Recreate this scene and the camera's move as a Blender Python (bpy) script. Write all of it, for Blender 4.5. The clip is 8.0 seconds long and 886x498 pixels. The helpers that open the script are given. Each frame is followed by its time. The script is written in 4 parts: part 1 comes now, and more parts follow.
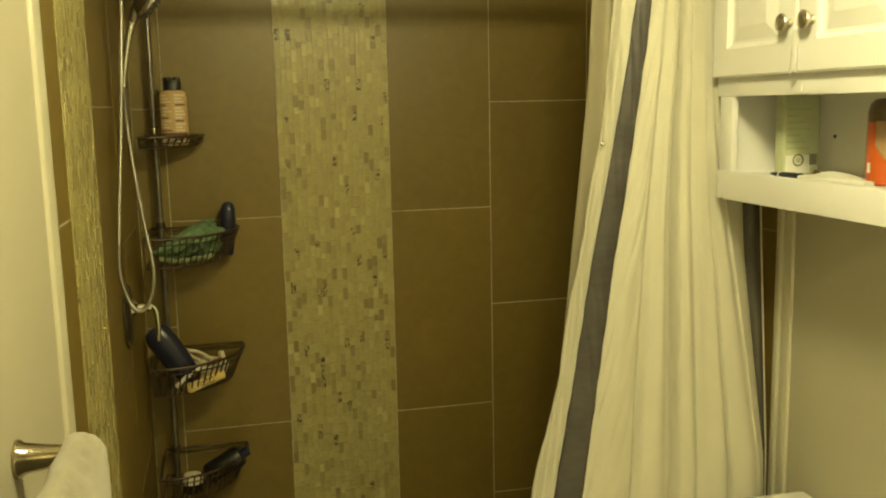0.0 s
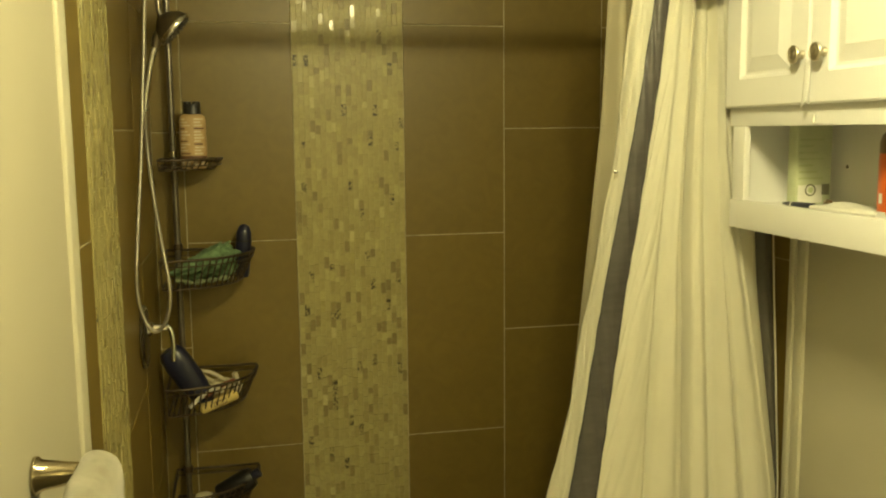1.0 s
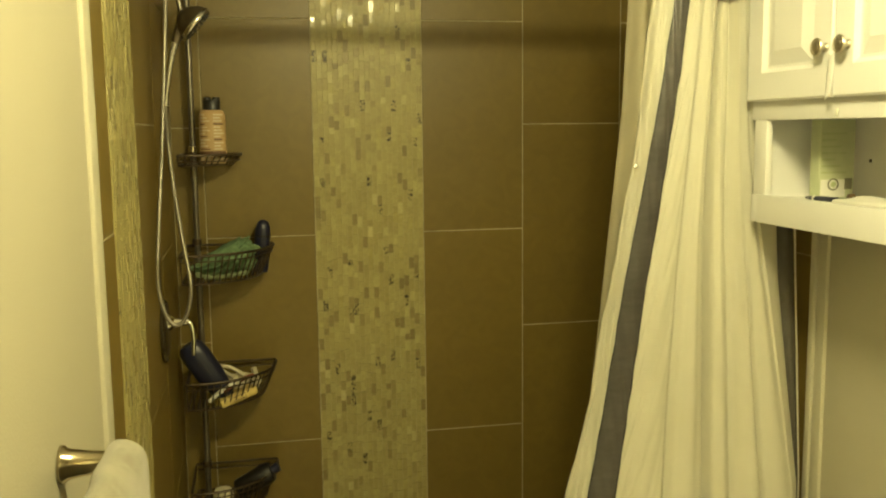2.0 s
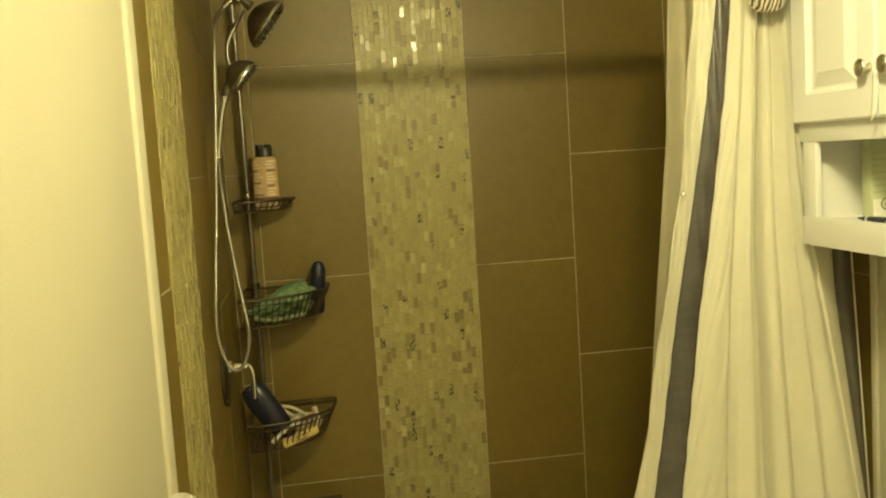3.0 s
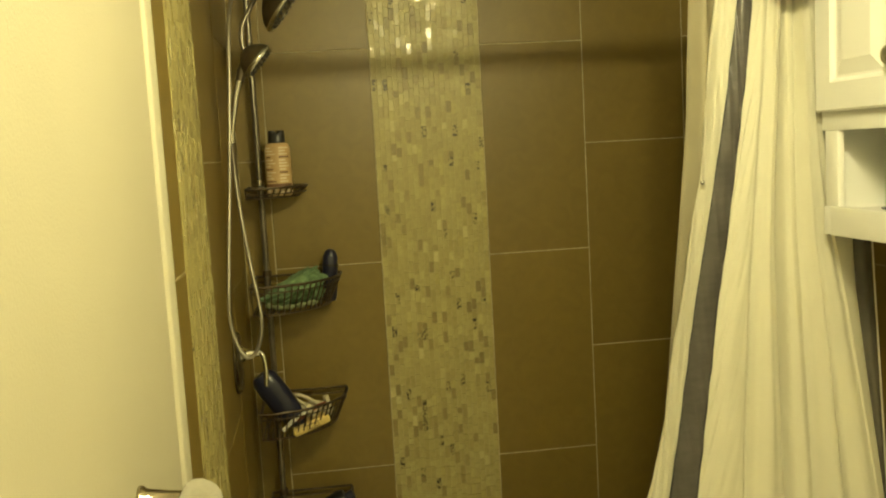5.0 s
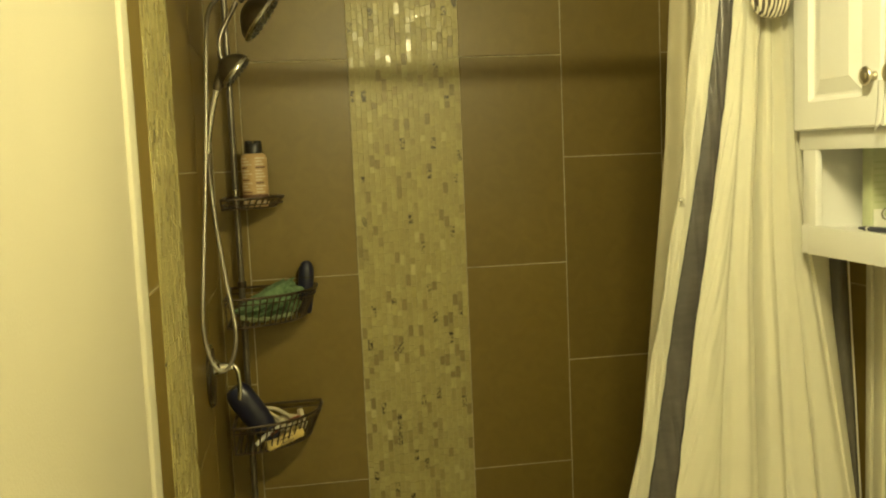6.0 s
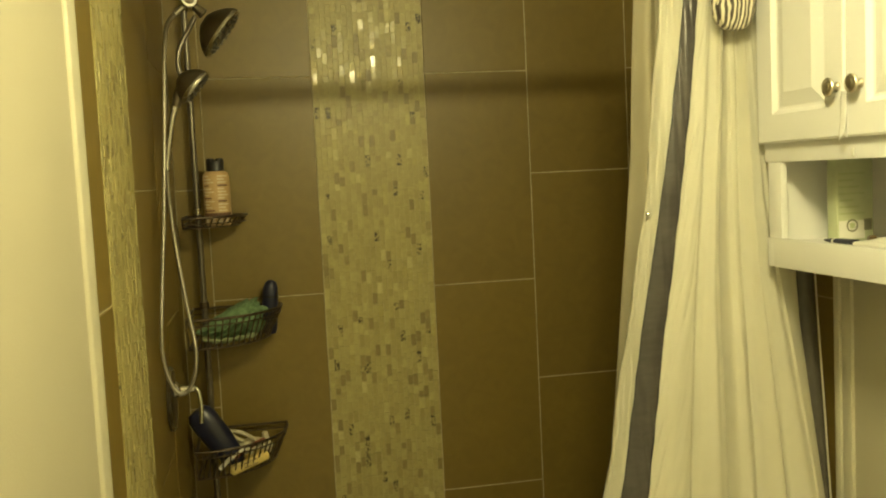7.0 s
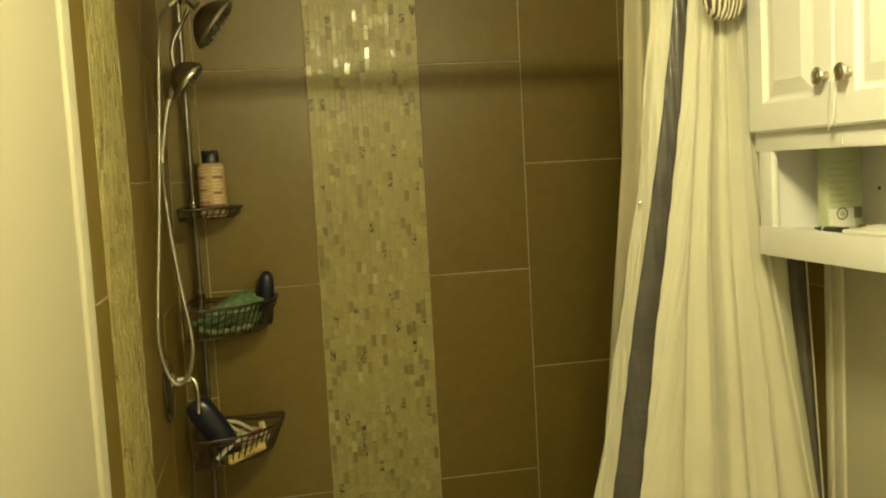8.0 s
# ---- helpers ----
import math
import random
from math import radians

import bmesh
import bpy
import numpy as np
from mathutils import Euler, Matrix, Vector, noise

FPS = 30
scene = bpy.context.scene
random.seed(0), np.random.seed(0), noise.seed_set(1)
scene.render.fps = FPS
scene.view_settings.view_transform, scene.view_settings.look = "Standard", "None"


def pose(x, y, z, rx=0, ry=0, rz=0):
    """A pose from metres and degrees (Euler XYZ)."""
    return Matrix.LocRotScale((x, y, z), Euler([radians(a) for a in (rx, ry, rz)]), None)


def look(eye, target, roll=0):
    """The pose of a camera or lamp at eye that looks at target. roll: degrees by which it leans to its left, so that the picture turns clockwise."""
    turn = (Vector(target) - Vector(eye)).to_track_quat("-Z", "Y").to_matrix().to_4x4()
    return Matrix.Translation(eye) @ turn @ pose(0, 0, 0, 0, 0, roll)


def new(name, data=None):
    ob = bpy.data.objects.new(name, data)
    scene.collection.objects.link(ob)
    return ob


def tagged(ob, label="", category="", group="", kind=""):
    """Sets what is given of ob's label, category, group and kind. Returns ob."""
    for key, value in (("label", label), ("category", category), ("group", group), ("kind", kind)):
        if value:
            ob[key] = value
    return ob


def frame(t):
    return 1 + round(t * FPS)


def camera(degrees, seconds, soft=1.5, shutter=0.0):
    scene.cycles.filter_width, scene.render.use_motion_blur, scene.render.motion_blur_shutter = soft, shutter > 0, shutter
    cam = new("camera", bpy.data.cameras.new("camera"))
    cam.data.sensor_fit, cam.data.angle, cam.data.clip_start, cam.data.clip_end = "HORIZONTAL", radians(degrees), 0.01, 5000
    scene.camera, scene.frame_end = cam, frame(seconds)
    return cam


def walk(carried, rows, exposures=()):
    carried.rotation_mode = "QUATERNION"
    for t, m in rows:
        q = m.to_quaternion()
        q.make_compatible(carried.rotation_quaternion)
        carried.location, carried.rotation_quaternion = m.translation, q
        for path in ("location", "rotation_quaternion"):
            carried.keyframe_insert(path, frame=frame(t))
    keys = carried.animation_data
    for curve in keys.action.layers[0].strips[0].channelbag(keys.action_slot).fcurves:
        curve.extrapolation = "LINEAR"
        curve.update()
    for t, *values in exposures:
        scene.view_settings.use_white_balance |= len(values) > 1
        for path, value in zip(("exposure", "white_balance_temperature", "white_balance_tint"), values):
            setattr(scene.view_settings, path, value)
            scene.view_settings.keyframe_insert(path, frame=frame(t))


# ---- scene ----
cam = camera(51.8, 8.0, soft=2.1)

PATH = [
    (0, (-0.77, -2.626, 1.523), (-0.317, -0.703, 1.213), -1.2),
    (0.5, (-0.776, -2.635, 1.529), (-0.331, -0.705, 1.249), -0.9),
    (1, (-0.773, -2.643, 1.527), (-0.347, -0.706, 1.27), -0.6),
    (2.5, (-0.787, -2.64, 1.516), (-0.437, -0.688, 1.254), -1.5),
    (3, (-0.761, -2.662, 1.546), (-0.495, -0.69, 1.346), -3.6),
    (3.5, (-0.779, -2.662, 1.523), (-0.55, -0.684, 1.343), -5.2),
    (4, (-0.781, -2.644, 1.515), (-0.551, -0.666, 1.322), -4.7),
    (4.5, (-0.777, -2.639, 1.524), (-0.548, -0.664, 1.306), -3.8),
    (6, (-0.781, -2.621, 1.546), (-0.475, -0.654, 1.346), -2.4),
    (6.5, (-0.765, -2.602, 1.536), (-0.421, -0.639, 1.366), -2.9),
    (7, (-0.761, -2.594, 1.534), (-0.393, -0.635, 1.376), -2.8),
    (7.5, (-0.756, -2.604, 1.541), (-0.38, -0.646, 1.376), -3.1),
    (8, (-0.756, -2.609, 1.532), (-0.384, -0.652, 1.355), -3.1),
]
walk(cam, [(t, look(eye, target, roll)) for t, eye, target, roll in PATH],
     [(0, 0.0), (1, 0.0), (2.5, 0.2), (3.5, 0.20), (4.5, 0.21), (6, 0.12), (7, 0.0), (8, 0.0)])

# ---- world and lamp colour ----
world = bpy.data.worlds.new("world")
scene.world = world
world.use_nodes = True
world.node_tree.nodes["Background"].inputs[0].default_value = (0.9, 0.85, 0.7, 1)
world.node_tree.nodes["Background"].inputs[1].default_value = 0.0
LAMP_COLOUR = (1.0, 0.885, 0.43)
LAMP_STRENGTH = 289.0
scene.view_settings.exposure = 0.0

# ---- plan, in metres ----
LEFT, RIGHT = -1.012, 0.46          # faces of the side walls
REAR, BACK = -3.35, 0.0            # wall behind the camera, tiled wall of the shower
CEIL = 2.44
TILE_L_END = -1.243               # where the tiling of the left wall ends
TILE_R_END = -0.789
LAMP = (-0.34, -1.84, 2.125)
ROD_Y, ROD_Z = -0.80, 1.93


# ---- materials ----
def material(name, colour, rough=0.5, metal=0.0, spec=0.5, vary=0.12, scale=30.0, bump=0.0, bump_scale=200.0,
             colour2=None, coat=0.0, sheen=0.0, stretch=(1, 1, 1), rough_vary=0.1):
    m = bpy.data.materials.new(name)
    m.use_nodes = True
    nt = m.node_tree
    b = nt.nodes["Principled BSDF"]
    b.inputs["Metallic"].default_value = metal
    b.inputs["Specular IOR Level"].default_value = spec
    b.inputs["Coat Weight"].default_value = coat
    b.inputs["Sheen Weight"].default_value = sheen
    tc = nt.nodes.new("ShaderNodeTexCoord")
    mp = nt.nodes.new("ShaderNodeMapping")
    mp.inputs["Scale"].default_value = stretch
    nt.links.new(tc.outputs["Object"], mp.inputs[0])
    n1 = nt.nodes.new("ShaderNodeTexNoise")
    n1.inputs["Scale"].default_value = scale
    n1.inputs["Detail"].default_value = 6
    n2 = nt.nodes.new("ShaderNodeTexNoise")
    n2.inputs["Scale"].default_value = scale * 0.13
    n2.inputs["Detail"].default_value = 3
    for n in (n1, n2):
        nt.links.new(mp.outputs[0], n.inputs["Vector"])
    add = nt.nodes.new("ShaderNodeMath")
    add.operation = "ADD"
    nt.links.new(n1.outputs[0], add.inputs[0])
    nt.links.new(n2.outputs[0], add.inputs[1])
    ramp = nt.nodes.new("ShaderNodeMapRange")
    ramp.inputs[1].default_value, ramp.inputs[2].default_value = 0.7, 1.3
    nt.links.new(add.outputs[0], ramp.inputs[0])
    mix = nt.nodes.new("ShaderNodeMix")
    mix.data_type = "RGBA"
    c2 = colour2 or tuple(c * (1 - vary * 2) for c in colour)
    c1 = colour if colour2 else tuple(min(1, c * (1 + vary)) for c in colour)
    mix.inputs["A"].default_value = (*c1, 1)
    mix.inputs["B"].default_value = (*c2, 1)
    nt.links.new(ramp.outputs[0], mix.inputs["Factor"])
    nt.links.new(mix.outputs["Result"], b.inputs["Base Color"])
    rr = nt.nodes.new("ShaderNodeMapRange")
    rr.inputs[1].default_value, rr.inputs[2].default_value = 0.3, 0.7
    rr.inputs[3].default_value, rr.inputs[4].default_value = max(0, rough - rough_vary * rough), min(1, rough + rough_vary * rough)
    nt.links.new(n2.outputs[0], rr.inputs[0])
    nt.links.new(rr.outputs[0], b.inputs["Roughness"])
    if bump:
        n3 = nt.nodes.new("ShaderNodeTexNoise")
        n3.inputs["Scale"].default_value = bump_scale
        n3.inputs["Detail"].default_value = 4
        nt.links.new(mp.outputs[0], n3.inputs["Vector"])
        bp = nt.nodes.new("ShaderNodeBump")
        bp.inputs["Strength"].default_value = bump
        bp.inputs["Distance"].default_value = 0.002
        nt.links.new(n3.outputs[0], bp.inputs["Height"])
        nt.links.new(bp.outputs[0], b.inputs["Normal"])
    return m


def pieces_material(name, source, stops, rough, grain, grain_scale, streaks=False):
    """Stone pieces: a colour for each piece out of a ramp, with veins over it."""
    m = bpy.data.materials.new(name)
    m.use_nodes = True
    nt = m.node_tree
    b = nt.nodes["Principled BSDF"]
    if source == "object":
        rnd = nt.nodes.new("ShaderNodeObjectInfo").outputs["Random"]
    else:
        rnd = nt.nodes.new("ShaderNodeNewGeometry").outputs["Random Per Island"]
    ramp = nt.nodes.new("ShaderNodeValToRGB")
    el = ramp.color_ramp.elements
    el[0].position, el[0].color = stops[0][0], (*stops[0][1], 1)
    el[1].position, el[1].color = stops[-1][0], (*stops[-1][1], 1)
    for p, c in stops[1:-1]:
        e = el.new(p)
        e.color = (*c, 1)
    nt.links.new(rnd, ramp.inputs[0])
    geo = nt.nodes.new("ShaderNodeNewGeometry")
    n = nt.nodes.new("ShaderNodeTexNoise")
    n.inputs["Scale"].default_value = grain_scale
    n.inputs["Detail"].default_value = 6
    n.inputs["Distortion"].default_value = 1.2
    nt.links.new(geo.outputs["Position"], n.inputs["Vector"])
    mr = nt.nodes.new("ShaderNodeMapRange")
    mr.inputs[1].default_value, mr.inputs[2].default_value = 0.3, 0.7
    mr.inputs[3].default_value, mr.inputs[4].default_value = 1 - grain, 1 + grain * 0.6
    nt.links.new(n.outputs[0], mr.inputs[0])
    mul = nt.nodes.new("ShaderNodeVectorMath")
    mul.operation = "SCALE"
    nt.links.new(ramp.outputs[0], mul.inputs[0])
    nt.links.new(mr.outputs[0], mul.inputs["Scale"])
    out = mul.outputs[0]
    if streaks:
        # a few stones carry dark mineral streaks
        few = nt.nodes.new("ShaderNodeMath")
        few.operation = "LESS_THAN"
        few.inputs[1].default_value = 0.038
        nt.links.new(rnd, few.inputs[0])
        big = nt.nodes.new("ShaderNodeTexNoise")
        big.inputs["Scale"].default_value = 75
        big.inputs["Detail"].default_value = 3
        big.inputs["Distortion"].default_value = 2.0
        nt.links.new(geo.outputs["Position"], big.inputs["Vector"])
        spot = nt.nodes.new("ShaderNodeMapRange")
        spot.inputs[1].default_value, spot.inputs[2].default_value = 0.49, 0.54
        nt.links.new(big.outputs[0], spot.inputs[0])
        both = nt.nodes.new("ShaderNodeMath")
        both.operation = "MULTIPLY"
        nt.links.new(few.outputs[0], both.inputs[0])
        nt.links.new(spot.outputs[0], both.inputs[1])
        dark = nt.nodes.new("ShaderNodeMix")
        dark.data_type = "RGBA"
        nt.links.new(both.outputs[0], dark.inputs["Factor"])
        nt.links.new(out, dark.inputs["A"])
        dark.inputs["B"].default_value = (0.040, 0.032, 0.015, 1)
        out = dark.outputs["Result"]
    nt.links.new(out, b.inputs["Base Color"])
    rr = nt.nodes.new("ShaderNodeMapRange")
    rr.inputs[1].default_value = 0.80 if streaks else 0.0
    rr.inputs[3].default_value, rr.inputs[4].default_value = rough[1], rough[0]
    nt.links.new(rnd, rr.inputs[0])
    nt.links.new(rr.outputs[0], b.inputs["Roughness"])
    bp = nt.nodes.new("ShaderNodeBump")
    bp.inputs["Strength"].default_value = 0.12
    bp.inputs["Distance"].default_value = 0.002
    nt.links.new(n.outputs[0], bp.inputs["Height"])
    nt.links.new(bp.outputs[0], b.inputs["Normal"])
    return m


PAINT = material("wall_paint", (0.430, 0.404, 0.305), 0.55, vary=0.02, scale=6, bump=0.25, bump_scale=260)
CEILING = material("ceiling_paint", (0.64, 0.62, 0.55), 0.8, vary=0.02, scale=5, bump=0.3, bump_scale=150)
TRIM = material("trim_paint", (0.55, 0.525, 0.41), 0.4, vary=0.03, scale=9, bump=0.1)
GROUT = material("grout", (0.44, 0.39, 0.245), 0.9, vary=0.2, scale=60, bump=0.5, bump_scale=500)
GROUT_M = material("mosaic_grout", (0.45, 0.405, 0.185), 0.9, vary=0.15, scale=60, bump=0.5, bump_scale=500)
BROWN = [(0.0, (0.156, 0.109, 0.0235)), (0.5, (0.166, 0.117, 0.0255)), (1.0, (0.176, 0.124, 0.0275))]
TILE = pieces_material("brown_porcelain", "object", BROWN, (0.38, 0.43), 0.08, 22)
STONE = [(0.0, (0.335, 0.295, 0.118)), (0.06, (0.344, 0.302, 0.123)), (0.075, (0.195, 0.158, 0.062)), (0.13, (0.248, 0.208, 0.082)), (0.20, (0.318, 0.277, 0.110)), (0.32, (0.368, 0.326, 0.134)),
         (0.44, (0.318, 0.276, 0.108)), (0.58, (0.370, 0.328, 0.136)), (0.70, (0.338, 0.296, 0.118)), (0.88, (0.392, 0.348, 0.148)), (0.94, (0.436, 0.392, 0.182)), (1.0, (0.505, 0.460, 0.240))]
MOSAIC = pieces_material("mosaic_stone", "object", STONE, (0.10, 0.42), 0.14, 70, True)
MOSAIC_J = pieces_material("mosaic_stone_joined", "island", STONE, (0.10, 0.42), 0.14, 70, True)
KNOB = material("knob_nickel", (0.60, 0.55, 0.44), 0.36, metal=1.0, vary=0.08, scale=80)
NICKEL = material("satin_nickel", (0.52, 0.50, 0.46), 0.25, metal=1.0, vary=0.08, scale=80, bump=0.05)
POLISHED = material("polished_nickel", (0.47, 0.41, 0.29), 0.13, metal=1.0, vary=0.06, scale=80)
CHROME = material("chrome", (0.66, 0.65, 0.62), 0.14, metal=1.0, vary=0.05, scale=60)
HOSE = material("hose_steel", (0.40, 0.375, 0.325), 0.46, metal=1.0, vary=0.08, scale=80)
DARK_METAL = material("dark_brushed_metal", (0.15, 0.125, 0.085), 0.45, metal=0.9, vary=0.15, scale=60)
NOZZLE = material("grey_rubber", (0.036, 0.032, 0.026), 0.6, vary=0.1)
WIRE = material("bronze_wire", (0.085, 0.062, 0.038), 0.45, metal=0.6, vary=0.3, scale=120)
POLE = material("pole_metal", (0.20, 0.18, 0.15), 0.35, metal=0.8, vary=0.15, scale=50)
LACQUER = material("white_lacquer", (0.77, 0.77, 0.76), 0.33, vary=0.015, scale=8, bump=0.06, bump_scale=120)
INNER = material("cabinet_inside", (0.80, 0.78, 0.70), 0.5, vary=0.03, scale=10)
CLOTH = material("curtain_cloth", (0.85, 0.84, 0.74), 0.85, vary=0.03, scale=14, bump=0.35, bump_scale=420, sheen=0.15)
LINER = material("liner_vinyl", (0.62, 0.58, 0.44), 0.45, vary=0.06, scale=14, bump=0.15, bump_scale=60)
nt = LINER.node_tree
sheer, thin, dull = nt.nodes.new("ShaderNodeBsdfTransparent"), nt.nodes.new("ShaderNodeBsdfTranslucent"), nt.nodes["Principled BSDF"]
thin.inputs[0].default_value = (0.72, 0.68, 0.52, 1)
film, haze = nt.nodes.new("ShaderNodeMixShader"), nt.nodes.new("ShaderNodeMixShader")
film.inputs[0].default_value, haze.inputs[0].default_value = 0.50, 0.38
nt.links.new(dull.outputs[0], film.inputs[1])
nt.links.new(thin.outputs[0], film.inputs[2])
nt.links.new(film.outputs[0], haze.inputs[1])
nt.links.new(sheer.outputs[0], haze.inputs[2])
nt.links.new(haze.outputs[0], nt.nodes["Material Output"].inputs[0])
nt = CLOTH.node_tree
glow_through, weave = nt.nodes.new("ShaderNodeBsdfTranslucent"), nt.nodes.new("ShaderNodeMixShader")
glow_through.inputs[0].default_value = (0.84, 0.80, 0.66, 1)
weave.inputs[0].default_value = 0.43
nt.links.new(nt.nodes["Principled BSDF"].outputs[0], weave.inputs[1])
nt.links.new(glow_through.outputs[0], weave.inputs[2])
nt.links.new(weave.outputs[0], nt.nodes["Material Output"].inputs[0])
BAND = material("grey_satin", (0.072, 0.066, 0.066), 0.34, vary=0.14, scale=40, bump=0.8, bump_scale=26, stretch=(0.6, 1, 2.2))
# copy of the border satin with its own tone for the shaded far edge
BAND_SHADE = material("grey_satin_shade_tone", (0.090, 0.082, 0.068), 0.5, vary=0.12, scale=25)
STITCH = material("dark_stitch", (0.02, 0.02, 0.025), 0.8)
TOWEL = material("terry_towel", (0.33, 0.31, 0.235), 0.95, vary=0.12, scale=120, bump=0.8, bump_scale=700, sheen=0.4)
CERAMIC = material("white_ceramic", (0.80, 0.79, 0.75), 0.12, vary=0.01, coat=0.5)
SALMON = material("salmon_label", (0.47, 0.325, 0.165), 0.5, vary=0.08, scale=60)
PALE_INK = material("pale_print", (0.62, 0.52, 0.36), 0.5, vary=0.1)
BROWN_INK = material("brown_print", (0.14, 0.07, 0.04), 0.5, vary=0.2)
BLACK_PL = material("black_plastic", (0.012, 0.011, 0.011), 0.38, vary=0.2)
NAVY = material("navy_plastic", (0.014, 0.016, 0.040), 0.30, vary=0.1)
GREEN = material("green_mesh_cloth", (0.165, 0.265, 0.135), 0.9, vary=0.3, scale=70, bump=1.0, bump_scale=400)
GREEN_PALE = material("pale_green_mesh", (0.30, 0.36, 0.20), 0.9, vary=0.2, scale=70, bump=1.0, bump_scale=400)
SOAP_Y = material("yellow_soap", (0.62, 0.48, 0.17), 0.45, vary=0.12, scale=40)
CREAM_PL = material("cream_plastic", (0.60, 0.55, 0.40), 0.4, vary=0.06)
RED_PL = material("red_brown_plastic", (0.20, 0.055, 0.025), 0.4, vary=0.1)
WHITE_PL = material("white_plastic", (0.72, 0.72, 0.66), 0.4, vary=0.04)
PALE_GREEN = material("pale_green_card", (0.50, 0.55, 0.36), 0.55, vary=0.06, scale=30)
GREEN_INK = material("green_print", (0.44, 0.50, 0.29), 0.55, vary=0.1)
GREY_INK = material("grey_print", (0.20, 0.20, 0.14), 0.55, vary=0.1)
ORANGE = material("orange_plastic", (0.55, 0.11, 0.02), 0.3, vary=0.06)
UMBER = material("umber_plastic", (0.13, 0.085, 0.04), 0.3, vary=0.1)
PEACH = material("peach_label", (0.50, 0.33, 0.18), 0.45, vary=0.05)
SHOWER_FLOOR = material("shower_floor_stone", (0.13, 0.10, 0.045), 0.6, vary=0.2, scale=25, bump=0.4)
FLOOR = material("floor_tile", (0.76, 0.74, 0.66), 0.5, vary=0.1, scale=5, bump=0.1)


def glow(name, colour, strength):
    m = bpy.data.materials.new(name)
    m.use_nodes = True
    b = m.node_tree.nodes["Principled BSDF"]
    b.inputs["Base Color"].default_value = (0.8, 0.8, 0.75, 1)
    b.inputs["Emission Color"].default_value = (*colour, 1)
    b.inputs["Emission Strength"].default_value = strength
    return m


GLOW = glow("lit_bulb_glass", LAMP_COLOUR, LAMP_STRENGTH)


def zebra():
    m = material("zebra_print", (0.7, 0.66, 0.5), 0.6, vary=0.02)
    nt = m.node_tree
    b = nt.nodes["Principled BSDF"]
    tc = nt.nodes.new("ShaderNodeTexCoord")
    w = nt.nodes.new("ShaderNodeTexWave")
    w.inputs["Scale"].default_value = 34
    w.inputs["Distortion"].default_value = 5.5
    w.inputs["Detail"].default_value = 1.5
    w.inputs["Detail Scale"].default_value = 0.8
    nt.links.new(tc.outputs["Object"], w.inputs["Vector"])
    r = nt.nodes.new("ShaderNodeValToRGB")
    r.color_ramp.elements[0].position, r.color_ramp.elements[0].color = 0.42, (0.06, 0.048, 0.035, 1)
    r.color_ramp.elements[1].position, r.color_ramp.elements[1].color = 0.60, (0.66, 0.62, 0.48, 1)
    nt.links.new(w.outputs["Fac"], r.inputs[0])
    nt.links.new(r.outputs[0], b.inputs["Base Color"])
    return m


ZEBRA = zebra()


# ---- builders ----
def thing(name, at, label, category, group="", kind=""):
    ob = new(name)
    ob.location = at
    ob.empty_display_size = 0.05
    return tagged(ob, label, category, group, kind)


def finish(bm, name, mat, smooth=True):
    me = bpy.data.meshes.new(name)
    bmesh.ops.recalc_face_normals(bm, faces=bm.faces)
    bm.to_mesh(me)
    bm.free()
    me.materials.append(mat)
    if smooth:
        me.shade_smooth()
        me.set_sharp_from_angle(angle=radians(38))
    return me


def part(name, bm, mat, parent, label="", smooth=True):
    ob = new(name, finish(bm, name, mat, smooth))
    ob.parent = parent
    if label:
        tagged(ob, label)
    return ob


def solid(name, bm, mat, label, category="", kind="", group=""):
    return tagged(new(name, finish(bm, name, mat)), label, category, group, kind)


def box(bm, lo, hi, bevel=0.0, seg=2):
    lo, hi = Vector(lo), Vector(hi)
    made = bmesh.ops.create_cube(bm, size=1, matrix=Matrix.LocRotScale((lo + hi) / 2, None, hi - lo))
    if bevel:
        es = list({e for v in made["verts"] for e in v.link_edges})
        bmesh.ops.bevel(bm, geom=es, offset=bevel, segments=seg, affect="EDGES", profile=0.6)
    return bm


def B(lo, hi, bevel=0.0, seg=2):
    return box(bmesh.new(), lo, hi, bevel, seg)


def smooth_path(pts, n):
    """Catmull-Rom through the points, n steps a span."""
    p = [Vector(q) for q in pts]
    p = [p[0] * 2 - p[1]] + p + [p[-1] * 2 - p[-2]]
    out = []
    for i in range(1, len(p) - 2):
        for k in range(n):
            t = k / n
            out.append(0.5 * (2 * p[i] + (p[i + 1] - p[i - 1]) * t + (2 * p[i - 1] - 5 * p[i] + 4 * p[i + 1] - p[i + 2]) * t * t
                              + (3 * p[i] - p[i - 1] - 3 * p[i + 1] + p[i + 2]) * t ** 3))
    return out + [p[-2]]


